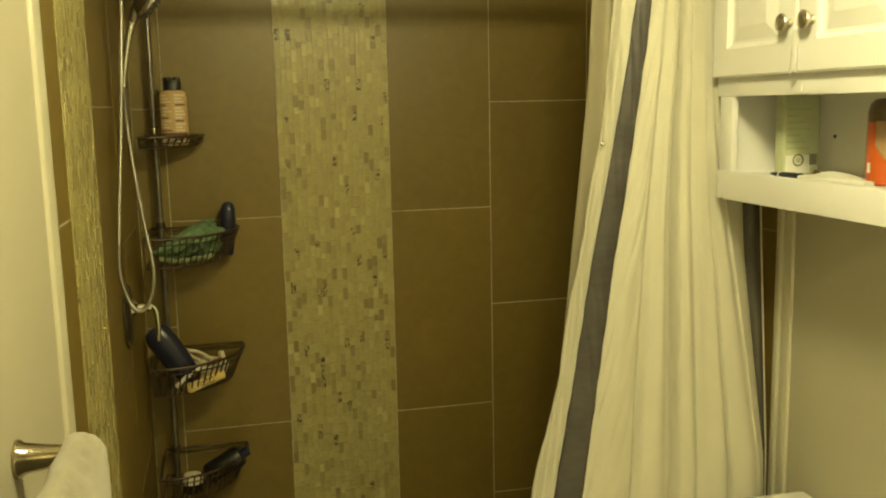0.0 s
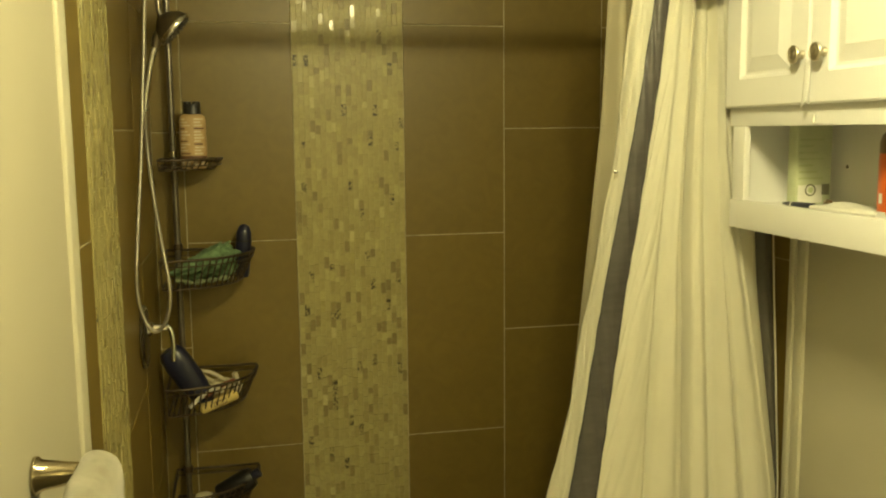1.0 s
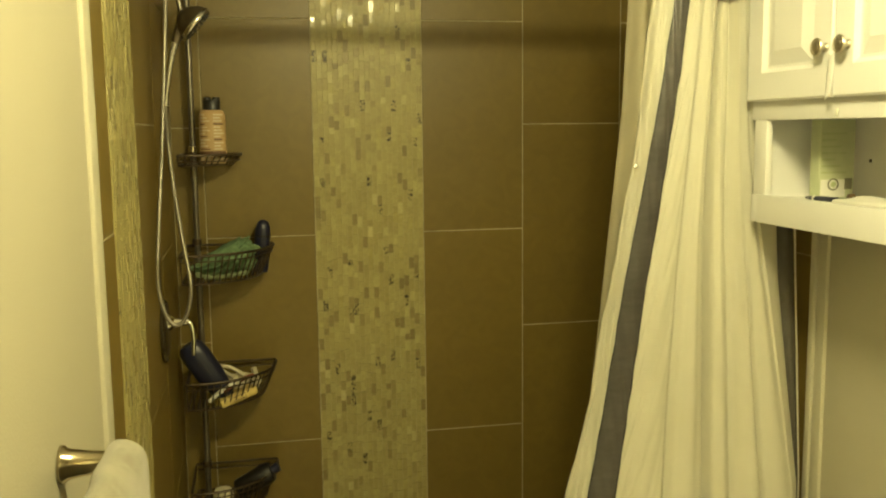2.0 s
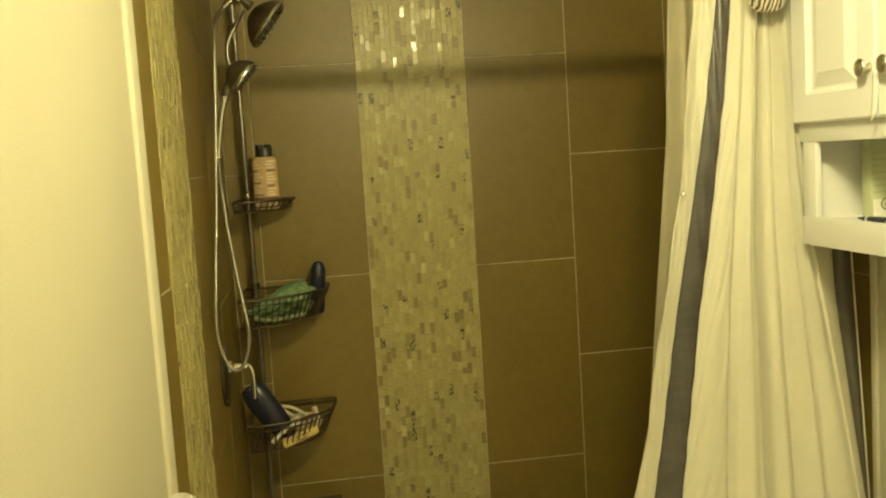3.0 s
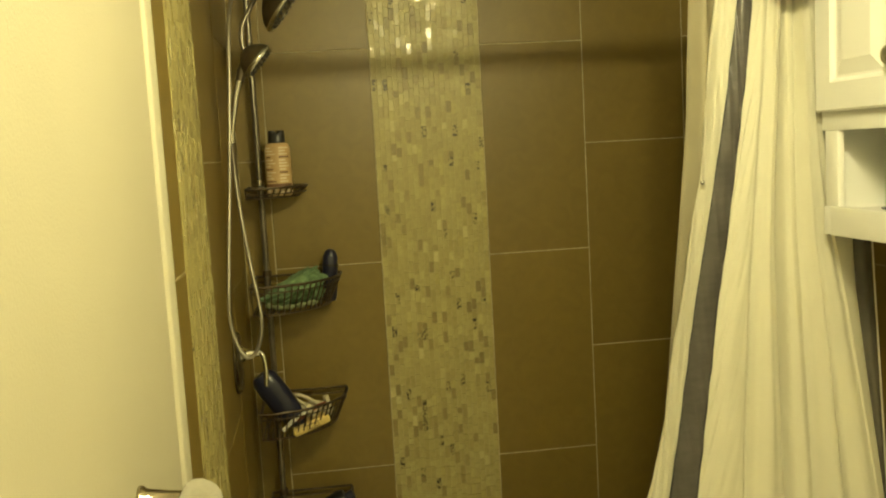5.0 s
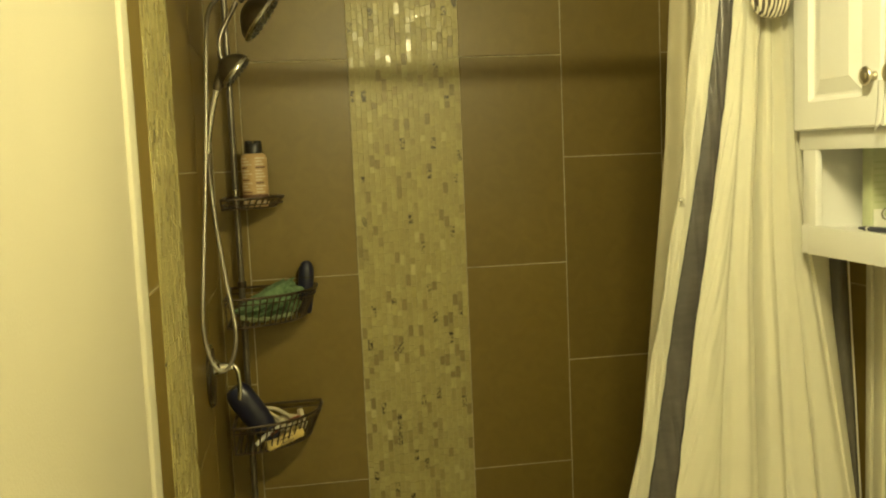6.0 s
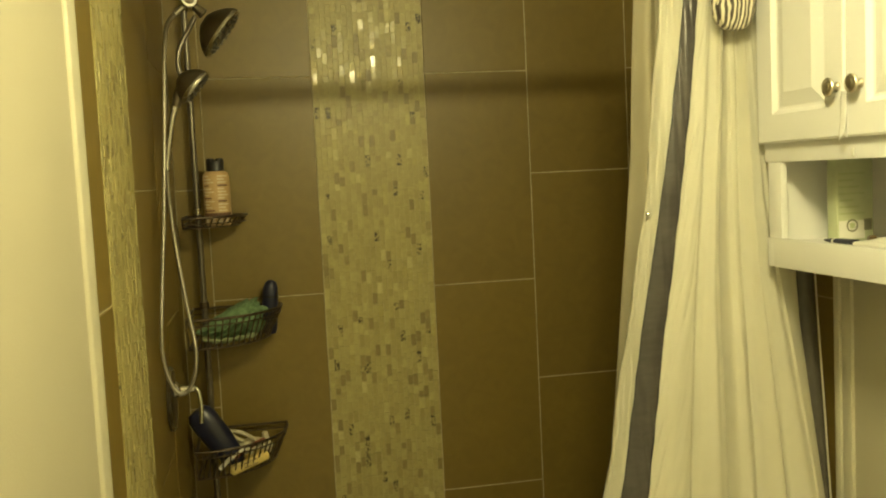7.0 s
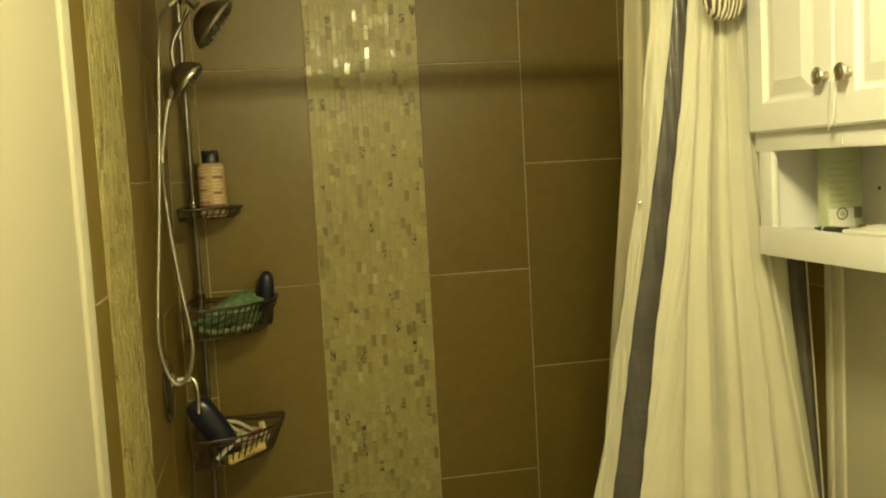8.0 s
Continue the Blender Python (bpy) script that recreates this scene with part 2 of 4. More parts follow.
def tube(bm, pts, r, seg=8, closed=False):
    pts = [Vector(p) for p in pts]
    n = len(pts)
    rings, ref = [], None
    for i, p in enumerate(pts):
        if closed:
            d = pts[(i + 1) % n] - pts[i - 1]
        else:
            d = pts[min(i + 1, n - 1)] - pts[max(i - 1, 0)]
        d.normalize()
        if ref is None:
            ref = d.orthogonal().normalized()
        ref = (ref - d * ref.dot(d)).normalized()
        side = d.cross(ref)
        rad = r(i / max(1, n - 1)) if callable(r) else r
        rings.append([bm.verts.new(p + (ref * math.cos(a) + side * math.sin(a)) * rad)
                      for a in (2 * math.pi * k / seg for k in range(seg))])
    m = n if closed else n - 1
    for i in range(m):
        a, b = rings[i], rings[(i + 1) % n]
        for k in range(seg):
            bm.faces.new((a[k], a[(k + 1) % seg], b[(k + 1) % seg], b[k]))
    if not closed:
        bm.faces.new(rings[0][::-1])
        bm.faces.new(rings[-1])
    return bm


def T(pts, r, seg=8, closed=False):
    return tube(bmesh.new(), pts, r, seg, closed)


def lathe(bm, profile, seg=28, m=None, squash=1.0):
    """Turns (radius, height) pairs about z, then moves them by m."""
    m = m or Matrix()
    rings = []
    for r, z in profile:
        if r < 1e-6:
            rings.append([bm.verts.new(m @ Vector((0, 0, z)))])
        else:
            rings.append([bm.verts.new(m @ Vector((r * math.cos(a), squash * r * math.sin(a), z)))
                          for a in (2 * math.pi * k / seg for k in range(seg))])
    for a, b in zip(rings, rings[1:]):
        for k in range(seg):
            j = (k + 1) % seg
            if len(a) == 1 and len(b) > 1:
                bm.faces.new((a[0], b[j], b[k]))
            elif len(b) == 1 and len(a) > 1:
                bm.faces.new((a[k], a[j], b[0]))
            elif len(a) > 1:
                bm.faces.new((a[k], a[j], b[j], b[k]))
    return bm


def aim(at, along):
    """A pose at a place whose z runs along a direction."""
    return Matrix.Translation(at) @ Vector(along).to_track_quat("Z", "Y").to_matrix().to_4x4()


def table(z, rows):
    """Values at height z out of rows (z, a, b, ...) in falling order."""
    if z >= rows[0][0]:
        return rows[0][1:]
    for u, v in zip(rows, rows[1:]):
        if z >= v[0]:
            k = (u[0] - z) / (u[0] - v[0])
            return [a + (b - a) * k for a, b in zip(u[1:], v[1:])]
    return rows[-1][1:]


def sheet(bm, f, nu, nv):
    vs = [[bm.verts.new(f(i / nu, j / nv)) for j in range(nv + 1)] for i in range(nu + 1)]
    for i in range(nu):
        for j in range(nv):
            bm.faces.new((vs[i][j], vs[i + 1][j], vs[i + 1][j + 1], vs[i][j + 1]))
    return bm


# ---- the room's shell ----
solid("floor", B((LEFT - 0.1, REAR - 0.1, -0.1), (RIGHT + 0.1, 0.1, 0)), FLOOR, "pale tiled bathroom floor", "floor", "structure")
solid("ceiling", B((LEFT - 0.1, REAR - 0.1, CEIL), (RIGHT + 0.1, 0.1, CEIL + 0.1)), CEILING, "plain painted ceiling", "ceiling", "structure")
wall_back = solid("wall_back", B((LEFT - 0.1, 0.0014, 0), (RIGHT + 0.1, 0.1, CEIL)), GROUT,
                  "shower wall of large brown tiles with mosaic band", "wall", "structure")
wall_left_tiled = solid("wall_left_tiled", B((LEFT - 0.1, TILE_L_END, 0), (LEFT - 0.0014, 0.0014, CEIL)), GROUT,
                        "shower side wall of brown tiles with mosaic strip", "wall", "structure")
solid("wall_left", B((LEFT - 0.1, REAR - 0.1, 0), (LEFT, TILE_L_END - 0.06, CEIL)), PAINT,
      "cream painted bathroom wall", "wall", "structure")
wall_right_tiled = solid("wall_right_tiled", B((RIGHT + 0.0014, TILE_R_END, 0), (RIGHT + 0.1, 0.0014, CEIL)), GROUT,
                         "brown tiled end wall of the shower", "wall", "structure")
solid("wall_right", B((RIGHT, REAR - 0.1, 0), (RIGHT + 0.1, TILE_R_END - 0.055, CEIL)), PAINT,
      "cream painted wall beside the toilet", "wall", "structure")
# added opening; its edges aim the fill lamp at curtain and right wall
FILL_GAP0, FILL_GAP1, FILL_GAP_TOP, FILL_END = -0.75, 0.08, 2.06, REAR - 1.2
rear = B((FILL_GAP1, REAR - 0.1, 0), (RIGHT, REAR, CEIL))
box(rear, (LEFT, REAR - 0.1, 0), (FILL_GAP0, REAR, CEIL))
box(rear, (FILL_GAP0, REAR - 0.1, FILL_GAP_TOP), (FILL_GAP1, REAR, CEIL))
solid("wall_rear", rear, PAINT, "unseen cream painted wall with an added opening for fill light", "wall", "structure")
# unseen box added beyond the opening, around the fill lamp
fill_box = B((LEFT - 0.1, FILL_END - 0.1, 0), (RIGHT + 0.1, FILL_END, CEIL))
box(fill_box, (LEFT - 0.2, FILL_END - 0.1, 0), (LEFT - 0.1, REAR - 0.1, CEIL))
box(fill_box, (RIGHT + 0.1, FILL_END - 0.1, 0), (RIGHT + 0.2, REAR - 0.1, CEIL))
solid("wall_fill_box", fill_box, PAINT, "unseen cream walls added around the fill lamp", "wall", "structure")
solid("floor_fill_box", B((LEFT - 0.2, FILL_END - 0.1, -0.1), (RIGHT + 0.2, REAR - 0.1, -0.002)), UMBER, "unseen dark floor added below the fill lamp", "floor", "structure")
solid("ceiling_fill_box", B((LEFT - 0.2, FILL_END - 0.1, CEIL), (RIGHT + 0.2, REAR - 0.1, CEIL + 0.1)), CEILING, "unseen plain ceiling added above the fill lamp", "ceiling", "structure")
solid("trim_left", B((LEFT - 0.1, TILE_L_END - 0.06, 0), (LEFT + 0.006, TILE_L_END, CEIL), 0.005, 3), TRIM,
      "cream wooden trim along the edge of the tiles", "trim", "structure")
tr = B((RIGHT - 0.008, TILE_R_END - 0.055, 0), (RIGHT + 0.1, TILE_R_END - 0.022, CEIL), 0.004)
box(tr, (RIGHT - 0.013, TILE_R_END - 0.021, 0), (RIGHT + 0.1, TILE_R_END, CEIL), 0.005)
solid("trim_right", tr, TRIM, "cream moulded trim along the edge of the tiles", "trim", "structure")
solid("shower_curb", B((LEFT, -0.86, 0), (RIGHT, -0.74, 0.10), 0.01), FLOOR, "low tiled shower curb", "curb", "structure")

solid("shower_floor", B((LEFT, -0.74, -0.001), (RIGHT, 0.0, 0.012)), SHOWER_FLOOR, "dark brown shower floor", "floor", "structure")

# ---- ceiling light, above the shot ----
lamp = thing("ceiling_light", LAMP, "lit ceiling light with two frosted globes under metal shades", "lamp")
TOP = CEIL - LAMP[2] - 0.001
part("canopy", B((-0.06, -0.05, TOP - 0.014), (0.06, 0.05, TOP), 0.005), NICKEL, lamp, "nickel ceiling plate")
part("stem", T([(0, 0, 0.090), (0, 0, TOP - 0.010)], 0.008, 12), NICKEL, lamp)
part("crossbar", T([(-0.066, 0, 0.092), (0.066, 0, 0.092)], 0.008, 12), NICKEL, lamp)
# shades added out of view to keep the globes' light off the ceiling
for gx in (-0.062, 0.062):
    hung = Matrix.Translation((gx, 0, 0)) @ Matrix.Scale(0.86, 4)
    part("shade", lathe(bmesh.new(), [(0.0, 0.100), (0.02, 0.098), (0.045, 0.080), (0.062, 0.046), (0.067, 0.024), (0.064, 0.024), (0.058, 0.044), (0.042, 0.074), (0.018, 0.092), (0, 0.094)], 28, hung),
         NICKEL, lamp, "metal shade added over the bulb to cut upward light")
    part("globe", lathe(bmesh.new(), [(0, 0.056), (0.03, 0.047), (0.05, 0.028), (0.060, 0.002), (0.056, -0.024), (0.042, -0.046), (0.02, -0.059), (0, -0.062)], 24, hung), GLOW, lamp, "glowing frosted globe")

# ---- fill lamp, added out of view to brighten curtain and wall under cabinet ----
fill_lamp = thing("added_fill_light", (-0.93, REAR - 0.42, 2.20), "unseen fill lamp with large frosted globe, added to light under the cabinet", "lamp")
part("canopy", lathe(bmesh.new(), [(0, CEIL - 2.225), (0.07, CEIL - 2.222), (0.07, CEIL - 2.203), (0, CEIL - 2.203)], 28), NICKEL, fill_lamp, "nickel ceiling plate")
part("stem", T([(0, 0, 0.10), (0, 0, CEIL - 2.22)], 0.010, 12), NICKEL, fill_lamp)
part("globe", lathe(bmesh.new(), [(0, 0.125), (0.06, 0.112), (0.102, 0.076), (0.128, 0.0), (0.102, -0.076), (0.06, -0.112), (0, -0.128)], 28), GLOW, fill_lamp, "glowing frosted globe")

# ---- shower curtain, liner and rod ----
rod = thing("curtain_rod", (LEFT, ROD_Y, ROD_Z), "metal shower curtain rod between the side walls", "rod")
part("tube", T([(0.002, 0, 0), (RIGHT - LEFT - 0.002, 0, 0)], 0.0127, 16), NICKEL, rod)
for k, sx in ((0, 1), (RIGHT - LEFT, -1)):
    part("flange", lathe(bmesh.new(), [(0, 0), (0.03, 0), (0.03, 0.006), (0.016, 0.02), (0, 0.02)], 20, aim((k + 0.001 * sx, 0, 0), (sx, 0, 0))), NICKEL, rod)

EDGE = [(1.92, 0.052, 0.089, 0.119, 0.225, 0.345, 0.388), (1.79, 0.042, 0.076, 0.107, 0.238, 0.350, 0.395), (1.63, 0.026, 0.052, 0.089, 0.252, 0.353, 0.399),
        (1.47, 0.006, 0.025, 0.067, 0.263, 0.356, 0.402), (1.32, -0.020, -0.003, 0.044, 0.280, 0.359, 0.406), (1.18, -0.043, -0.030, 0.021, 0.306, 0.364, 0.413), (0.98, -0.084, -0.062, -0.006, 0.340, 0.386, 0.425),
        (0.70, -0.146, -0.109, -0.044, 0.385, 0.420, 0.440), (0.09, -0.26, -0.22, -0.14, 0.425, 0.434, 0.445)]


FOLDS = [(0.13, 0.075, 0.012, 0.3), (0.285, 0.024, -0.012, 2.0), (0.39, 0.060, 0.022, 0.6), (0.500, 0.020, -0.026, 1.7), (0.585, 0.040, 0.012, 2.6),
         (0.665, 0.020, -0.016, 0.9), (0.755, 0.050, 0.020, 1.4), (0.835, 0.018, -0.012, 2.2), (0.92, 0.040, 0.010, 0.2)]


def fold(u, z):
    """How far the gathered cloth stands out towards the room: rolls of many widths with narrow creases between."""
    d = 0.75 + 0.40 * min(1, max(0, (1.93 - z) / 0.9))
    out = 0.0
    for c, w, h, ph in FOLDS:
        k = (u - c - 0.010 * math.sin(2.3 * z + 4 * ph)) / (w * (0.85 + 0.3 * math.sin(1.9 * z + ph) ** 2))
        out += h * math.exp(-k * k) * (0.75 + 0.35 * math.sin(2.1 * z + 3 * ph))
    fine = noise.noise(Vector((u * 5, z * 1.8, 1.7))) * 0.010 + noise.noise(Vector((u * 12, z * 6, 5.1))) * 0.0020 + noise.noise(Vector((u * 14 + z * 9, z * 20, 8.3))) * 0.0009
    return out * d + fine


def curtain_at(u, z):
    """u: 0 outer hem, 0.06 to 0.16 the grey band, 1 the near side's end, 1.2 the return behind it."""
    hem, b0, b1, right, r0, r1 = table(z, EDGE)
    if u < 0.06:
        x, y = hem + (b0 - hem) * u / 0.06, -0.845 + 0.035 * (1 - u / 0.06)
    elif u < 0.16:
        x, y = b0 + (b1 - b0) * (u - 0.06) / 0.10, -0.845 - 0.006 * math.sin(math.pi * (u - 0.06) / 0.10)
    elif u < 1.0:
        k = (u - 0.16) / 0.84
        e = min(1, k / 0.12) * (1 - 0.3 * max(0, (k - 0.85) / 0.15))
        x = b1 + (right - b1) * k + 0.004 * math.sin(2 * math.pi * 5.3 * k + 1.9 * z) * e
        y = -0.845 - e * fold(k, z) - 0.004 * e
    else:
        k = (u - 1.0) / 0.2
        x, y = right + (r0 - right) * k + 0.012 * math.sin(math.pi * k), -0.848 + 0.062 * k
    if u < 0.06:
        k = 1 - u / 0.06
        y += 0.016 * k * noise.noise(Vector((u * 30, z * 4, 6))) + 0.007 * noise.noise(Vector((u * 70, z * 13 + u * 60, 2)))
        x += 0.006 * k * noise.noise(Vector((3, z * 5, 6)))
    elif 0.16 < u < 0.42:
        k = 1 - (u - 0.16) / 0.26
        y += 0.005 * k * noise.noise(Vector((u * 9, z * 9 - u * 30, 4))) + 0.0022 * k * noise.noise(Vector((u * 14, z * 26 - u * 60, 7)))
    if u <= 0.16:
        y += 0.0025 * noise.noise(Vector((u * 14, z * 6, 9))) + 0.0045 * noise.noise(Vector((u * 5, z * 21 + u * 40, 3)))
    return Vector((x, y, z))


def hang(u0, u1, nu, nv, lift=0.0, z0=0.09, z1=1.907):
    def f(a, b):
        z = z1 + (z0 - z1) * b
        p = curtain_at(u0 + (u1 - u0) * a, z)
        return p + Vector((0, -lift, 0)) - Vector((0, ROD_Y, ROD_Z))
    return sheet(bmesh.new(), f, nu, nv)


def thicken(ob, t):
    m = ob.modifiers.new("thickness", "SOLIDIFY")
    m.thickness, m.offset = t, 0
    return ob


curtain = thing("shower_curtain", (0, ROD_Y, ROD_Z), "gathered cream cloth shower curtain with grey satin border band", "curtain")
thicken(part("panel", hang(0.0, 1.2, 300, 170), CLOTH, curtain, "cream cloth in deep vertical folds"), 0.0015)
band = thicken(part("border_band", hang(0.062, 0.158, 16, 170, 0.0022), BAND, curtain, "dark grey satin band"), 0.001)
for u in (0.061, 0.159):
    part("seam", T([curtain_at(u, 1.905 - 1.805 * k / 90) - Vector((0, ROD_Y + 0.003, ROD_Z)) for k in range(91)], 0.0011, 5), STITCH, band, "dark stitched seam")
part("hem", T([curtain_at(0.004, 1.905 - 1.805 * k / 90) - Vector((0, ROD_Y + 0.001, ROD_Z)) for k in range(91)], 0.0022, 6), CLOTH, curtain)


def far_band(a, b):
    z = 1.905 - 1.805 * b
    _, _, _, _, r0, r1 = table(z, EDGE)
    return Vector((r0 + (r1 - r0) * a, -0.785 + 0.008 * math.sin(a * 5 + z * 2) - ROD_Y, z - ROD_Z))


thicken(part("border_band", sheet(bmesh.new(), far_band, 8, 80), BAND_SHADE, curtain, "grey satin band of the far edge"), 0.001)
part("hem", T([far_band(1.04, k / 80) + Vector((0.002, -0.002, 0)) for k in range(81)], 0.0020, 6), CLOTH, curtain)
for k in range(9):
    x = 0.075 + 0.021 * k
    ring = [(x, 0.021 * math.cos(a), 0.021 * math.sin(a) - 0.004) for a in (2 * math.pi * i / 18 for i in range(18))]
    part("ring", T(ring, 0.0015, 6, True), CHROME, curtain)

liner = thing("curtain_liner", (0, ROD_Y + 0.02, ROD_Z), "beige vinyl liner hanging inside the shower curtain", "liner")
LINE = [(1.92, 0.010, 0.28), (1.79, 0.001, 0.29), (1.562, -0.009, 0.30), (1.08, -0.060, 0.34), (0.60, -0.110, 0.39), (0.09, -0.17, 0.42)]


def liner_at(a, b):
    z = 1.905 - 1.785 * b
    x0, x1 = table(z, LINE)
    y = -0.795 + 0.012 * math.sin(a * 34 + z) + 0.006 * noise.noise(Vector((a * 8, z * 4, 2)))
    return Vector((x0 + (x1 - x0) * a, y - ROD_Y - 0.02, z - ROD_Z))


thicken(part("vinyl_sheet", sheet(bmesh.new(), liner_at, 90, 60), LINER, liner), 0.0008)
part("edge_hem", T([liner_at(0.0, k / 60) for k in range(61)], 0.0022, 6), LINER, liner)
part("snap", lathe(bmesh.new(), [(0, 0.003), (0.0032, 0.0022), (0.0046, 0), (0.0046, -0.003), (0, -0.003)], 16,
                   aim((-0.001, -0.838 - ROD_Y - 0.02, 1.438 - ROD_Z), (-0.2, -1, 0.3))), CHROME, liner, "small shiny metal snap")

# ---- zebra pouch hanging in front of the curtain ----
pouch = thing("hanging_pouch", (0.164, -0.905, 1.792), "black and cream zebra print pouch hanging before the curtain", "pouch")
pb = lathe(bmesh.new(), [(0, 0), (0.020, 0.004), (0.034, 0.016), (0.042, 0.036), (0.045, 0.06), (0.042, 0.09), (0.034, 0.118), (0.018, 0.138), (0.007, 0.150), (0, 0.152)], 48, None, 0.6)
for v in pb.verts:
    a = math.atan2(v.co.y, v.co.x)
    k = 1 + 0.07 * math.sin(9 * a + 20 * v.co.z) + 0.04 * math.sin(17 * a)
    v.co.x *= k
    v.co.y *= k
part("pouch_bag", pb, ZEBRA, pouch)
part("cord", T(smooth_path([(0, 0, 0.148), (0.002, 0.03, 0.165), (0, 0.085, 0.205), (0, 0.105, 0.211), (0, 0.121, 0.198)], 6), 0.002, 6), BLACK_PL, pouch, "black cord loop")

# ---- cabinet over the toilet ----
CX, CY0, CY1 = 0.24, -1.462, -0.869         # front face, near end, far end
cab = thing("wall_cabinet", (CX, CY1, 1.319), "white lacquered wall cabinet with two panelled doors and open shelf", "cabinet")
D, W = RIGHT - CX - 0.002, CY1 - CY0         # depth and width
H0 = 1.326


def cz(z):
    return z - H0


body = B((0.012, -W, cz(1.575)), (D, 0, cz(2.12)), 0.002)
part("body", body, LACQUER, cab)
for y in (-0.018, -W):
    part("side_panel", B((0.012, y, cz(1.36)), (D, y + 0.018, cz(1.575)), 0.001), LACQUER, cab)
part("back_panel", B((D - 0.01, -W + 0.018, cz(1.37)), (D, -0.018, cz(1.575))), INNER, cab)
part("shelf", B((0.012, -W + 0.018, cz(1.360)), (D - 0.01, -0.018, cz(1.376))), LACQUER, cab)
part("rail", B((0.004, -W, cz(1.537)), (0.018, 0, cz(1.576)), 0.0015), LACQUER, cab)
for y0, y1 in ((-0.058, -0.012), (-W, -W + 0.046)):
    part("stile", B((0.004, y0, cz(1.384)), (0.018, y1, cz(1.5365)), 0.0015), LACQUER, cab)
part("apron", B((-0.003, -W, cz(1.326)), (0.016, -0.040, cz(1.384)), 0.002), LACQUER, cab)
part("apron_end", B((0.0, -0.040, cz(1.326)), (0.016, -0.012, cz(1.384)), 0.002), LACQUER, cab)
part("crown", B((-0.02, -W - 0.02, cz(2.12)), (D, 0.02, cz(2.15)), 0.008), LACQUER, cab)


def raised_door(y0, y1):
    """A door with frame and raised centre field, between two ends along y; its front lies at x 0."""
    z0, z1, f = cz(1.575), cz(2.10), 0.064
    bm = bmesh.new()
    rings = [(0.0105, 0, 0), (-0.009, 0, 0), (-0.012, 0.004, 0), (-0.012, f - 0.008, 0), (-0.009, f - 0.005, 0), (-0.004, f, 0), (-0.003, f + 0.005, 0),
             (-0.0105, f + 0.030, 0), (-0.0115, f + 0.033, 0)]
    prev = None
    for x, dy, dz in rings:
        dz = dy
        ring = [bm.verts.new((x, a, b)) for a, b in ((y0 + dy, z0 + dz), (y1 - dy, z0 + dz), (y1 - dy, z1 - dz), (y0 + dy, z1 - dz))]
        if prev:
            for k in range(4):
                bm.faces.new((prev[k], prev[(k + 1) % 4], ring[(k + 1) % 4], ring[k]))
        else:
            bm.faces.new(ring[::-1])
        prev = ring
    bm.faces.new(prev)
    return bm


def knob(y, z):
    prof = [(0, 0), (0.008, 0), (0.008, 0.003), (0.0055, 0.006), (0.005, 0.014), (0.008, 0.018), (0.0155, 0.021), (0.0165, 0.024), (0.0150, 0.027),
            (0.0115, 0.0285), (0.0110, 0.0272), (0.0085, 0.0272), (0.0080, 0.029), (0.004, 0.0305), (0, 0.031)]
    prof = [(r, h * 0.82) for r, h in prof]
    return lathe(bmesh.new(), prof, 28, aim((-0.012, y, z), (-1, 0, 0)))


gap = -1.160 - CY1
for y0, y1, ky in ((gap + 0.0015, -0.002, -1.140 - CY1), (-W + 0.002, gap - 0.0015, -1.205 - CY1)):
    d = part("door", raised_door(y0, y1), LACQUER, cab, smooth=False)
    part("knob", knob(ky, cz(1.664)), KNOB, d, "round nickel knob with ringed face")
tag = bmesh.new()
sheet(tag, lambda a, b: Vector((-0.0140 - 0.006 * b * b, gap - 0.009 + 0.017 * a, cz(1.655) - 0.075 * b - 0.012 * b * a)), 4, 10)
thicken(part("hanging_strip", tag, LACQUER, cab, "white plastic strip hanging over the doors' gap"), 0.0012)
chip = B((-0.0045, gap - 0.009, cz(1.542)), (-0.0005, gap - 0.003, cz(1.556)), 0.001)
part("catch_tab", chip, WHITE_PL, cab, "small white tab on the rail")
part("screw", lathe(bmesh.new(), [(0, 0), (0.004, 0), (0.003, 0.002), (0, 0.002)], 12, aim((D - 0.0102, -0.112, cz(1.452)), (-1, 0, 0))), DARK_METAL, cab, "dark screw head")

# ---- things on the open shelf ----
SH = 1.3695
carton = thing("green_carton", (0.365, -0.9615, SH), "pale green and white carton standing on the shelf", "carton")
part("card_box", B((-0.040, -0.0285, 0), (0.040, 0.004, 0.160), 0.004), PALE_GREEN, carton)
part("front_panel", B((-0.036, -0.0295, 0.004), (0.020, -0.0282, 0.040), 0.0005), WHITE_PL, carton, "white lower panel")
for k in range(7):
    w = 0.028 - 0.006 * (k % 3)
    part("print_line", B((-0.036, -0.0292, 0.052 + 0.013 * k), (-0.036 + 2 * w, -0.0282, 0.056 + 0.013 * k)), GREEN_INK, carton)
part("emblem", T([(-0.008 + 0.011 * math.cos(a), -0.0298, 0.030 + 0.011 * math.sin(a)) for a in (2 * math.pi * i / 22 for i in range(22))], 0.0017, 6, True), GREY_INK, carton, "round grey emblem")
part("emblem_leaf", lathe(bmesh.new(), [(0, -0.001), (0.006, -0.001), (0.006, 0.001), (0, 0.001)], 14, aim((-0.008, -0.0298, 0.030), (0, -1, 0))), GREEN_INK, carton)
part("stamp", B((0.018, -0.0296, 0.020), (0.035, -0.0282, 0.042)), GREY_INK, carton, "grey square print")

btl = thing("orange_bottle", (0.365, -1.243, SH), "orange bottle with umber top and peach label", "bottle")
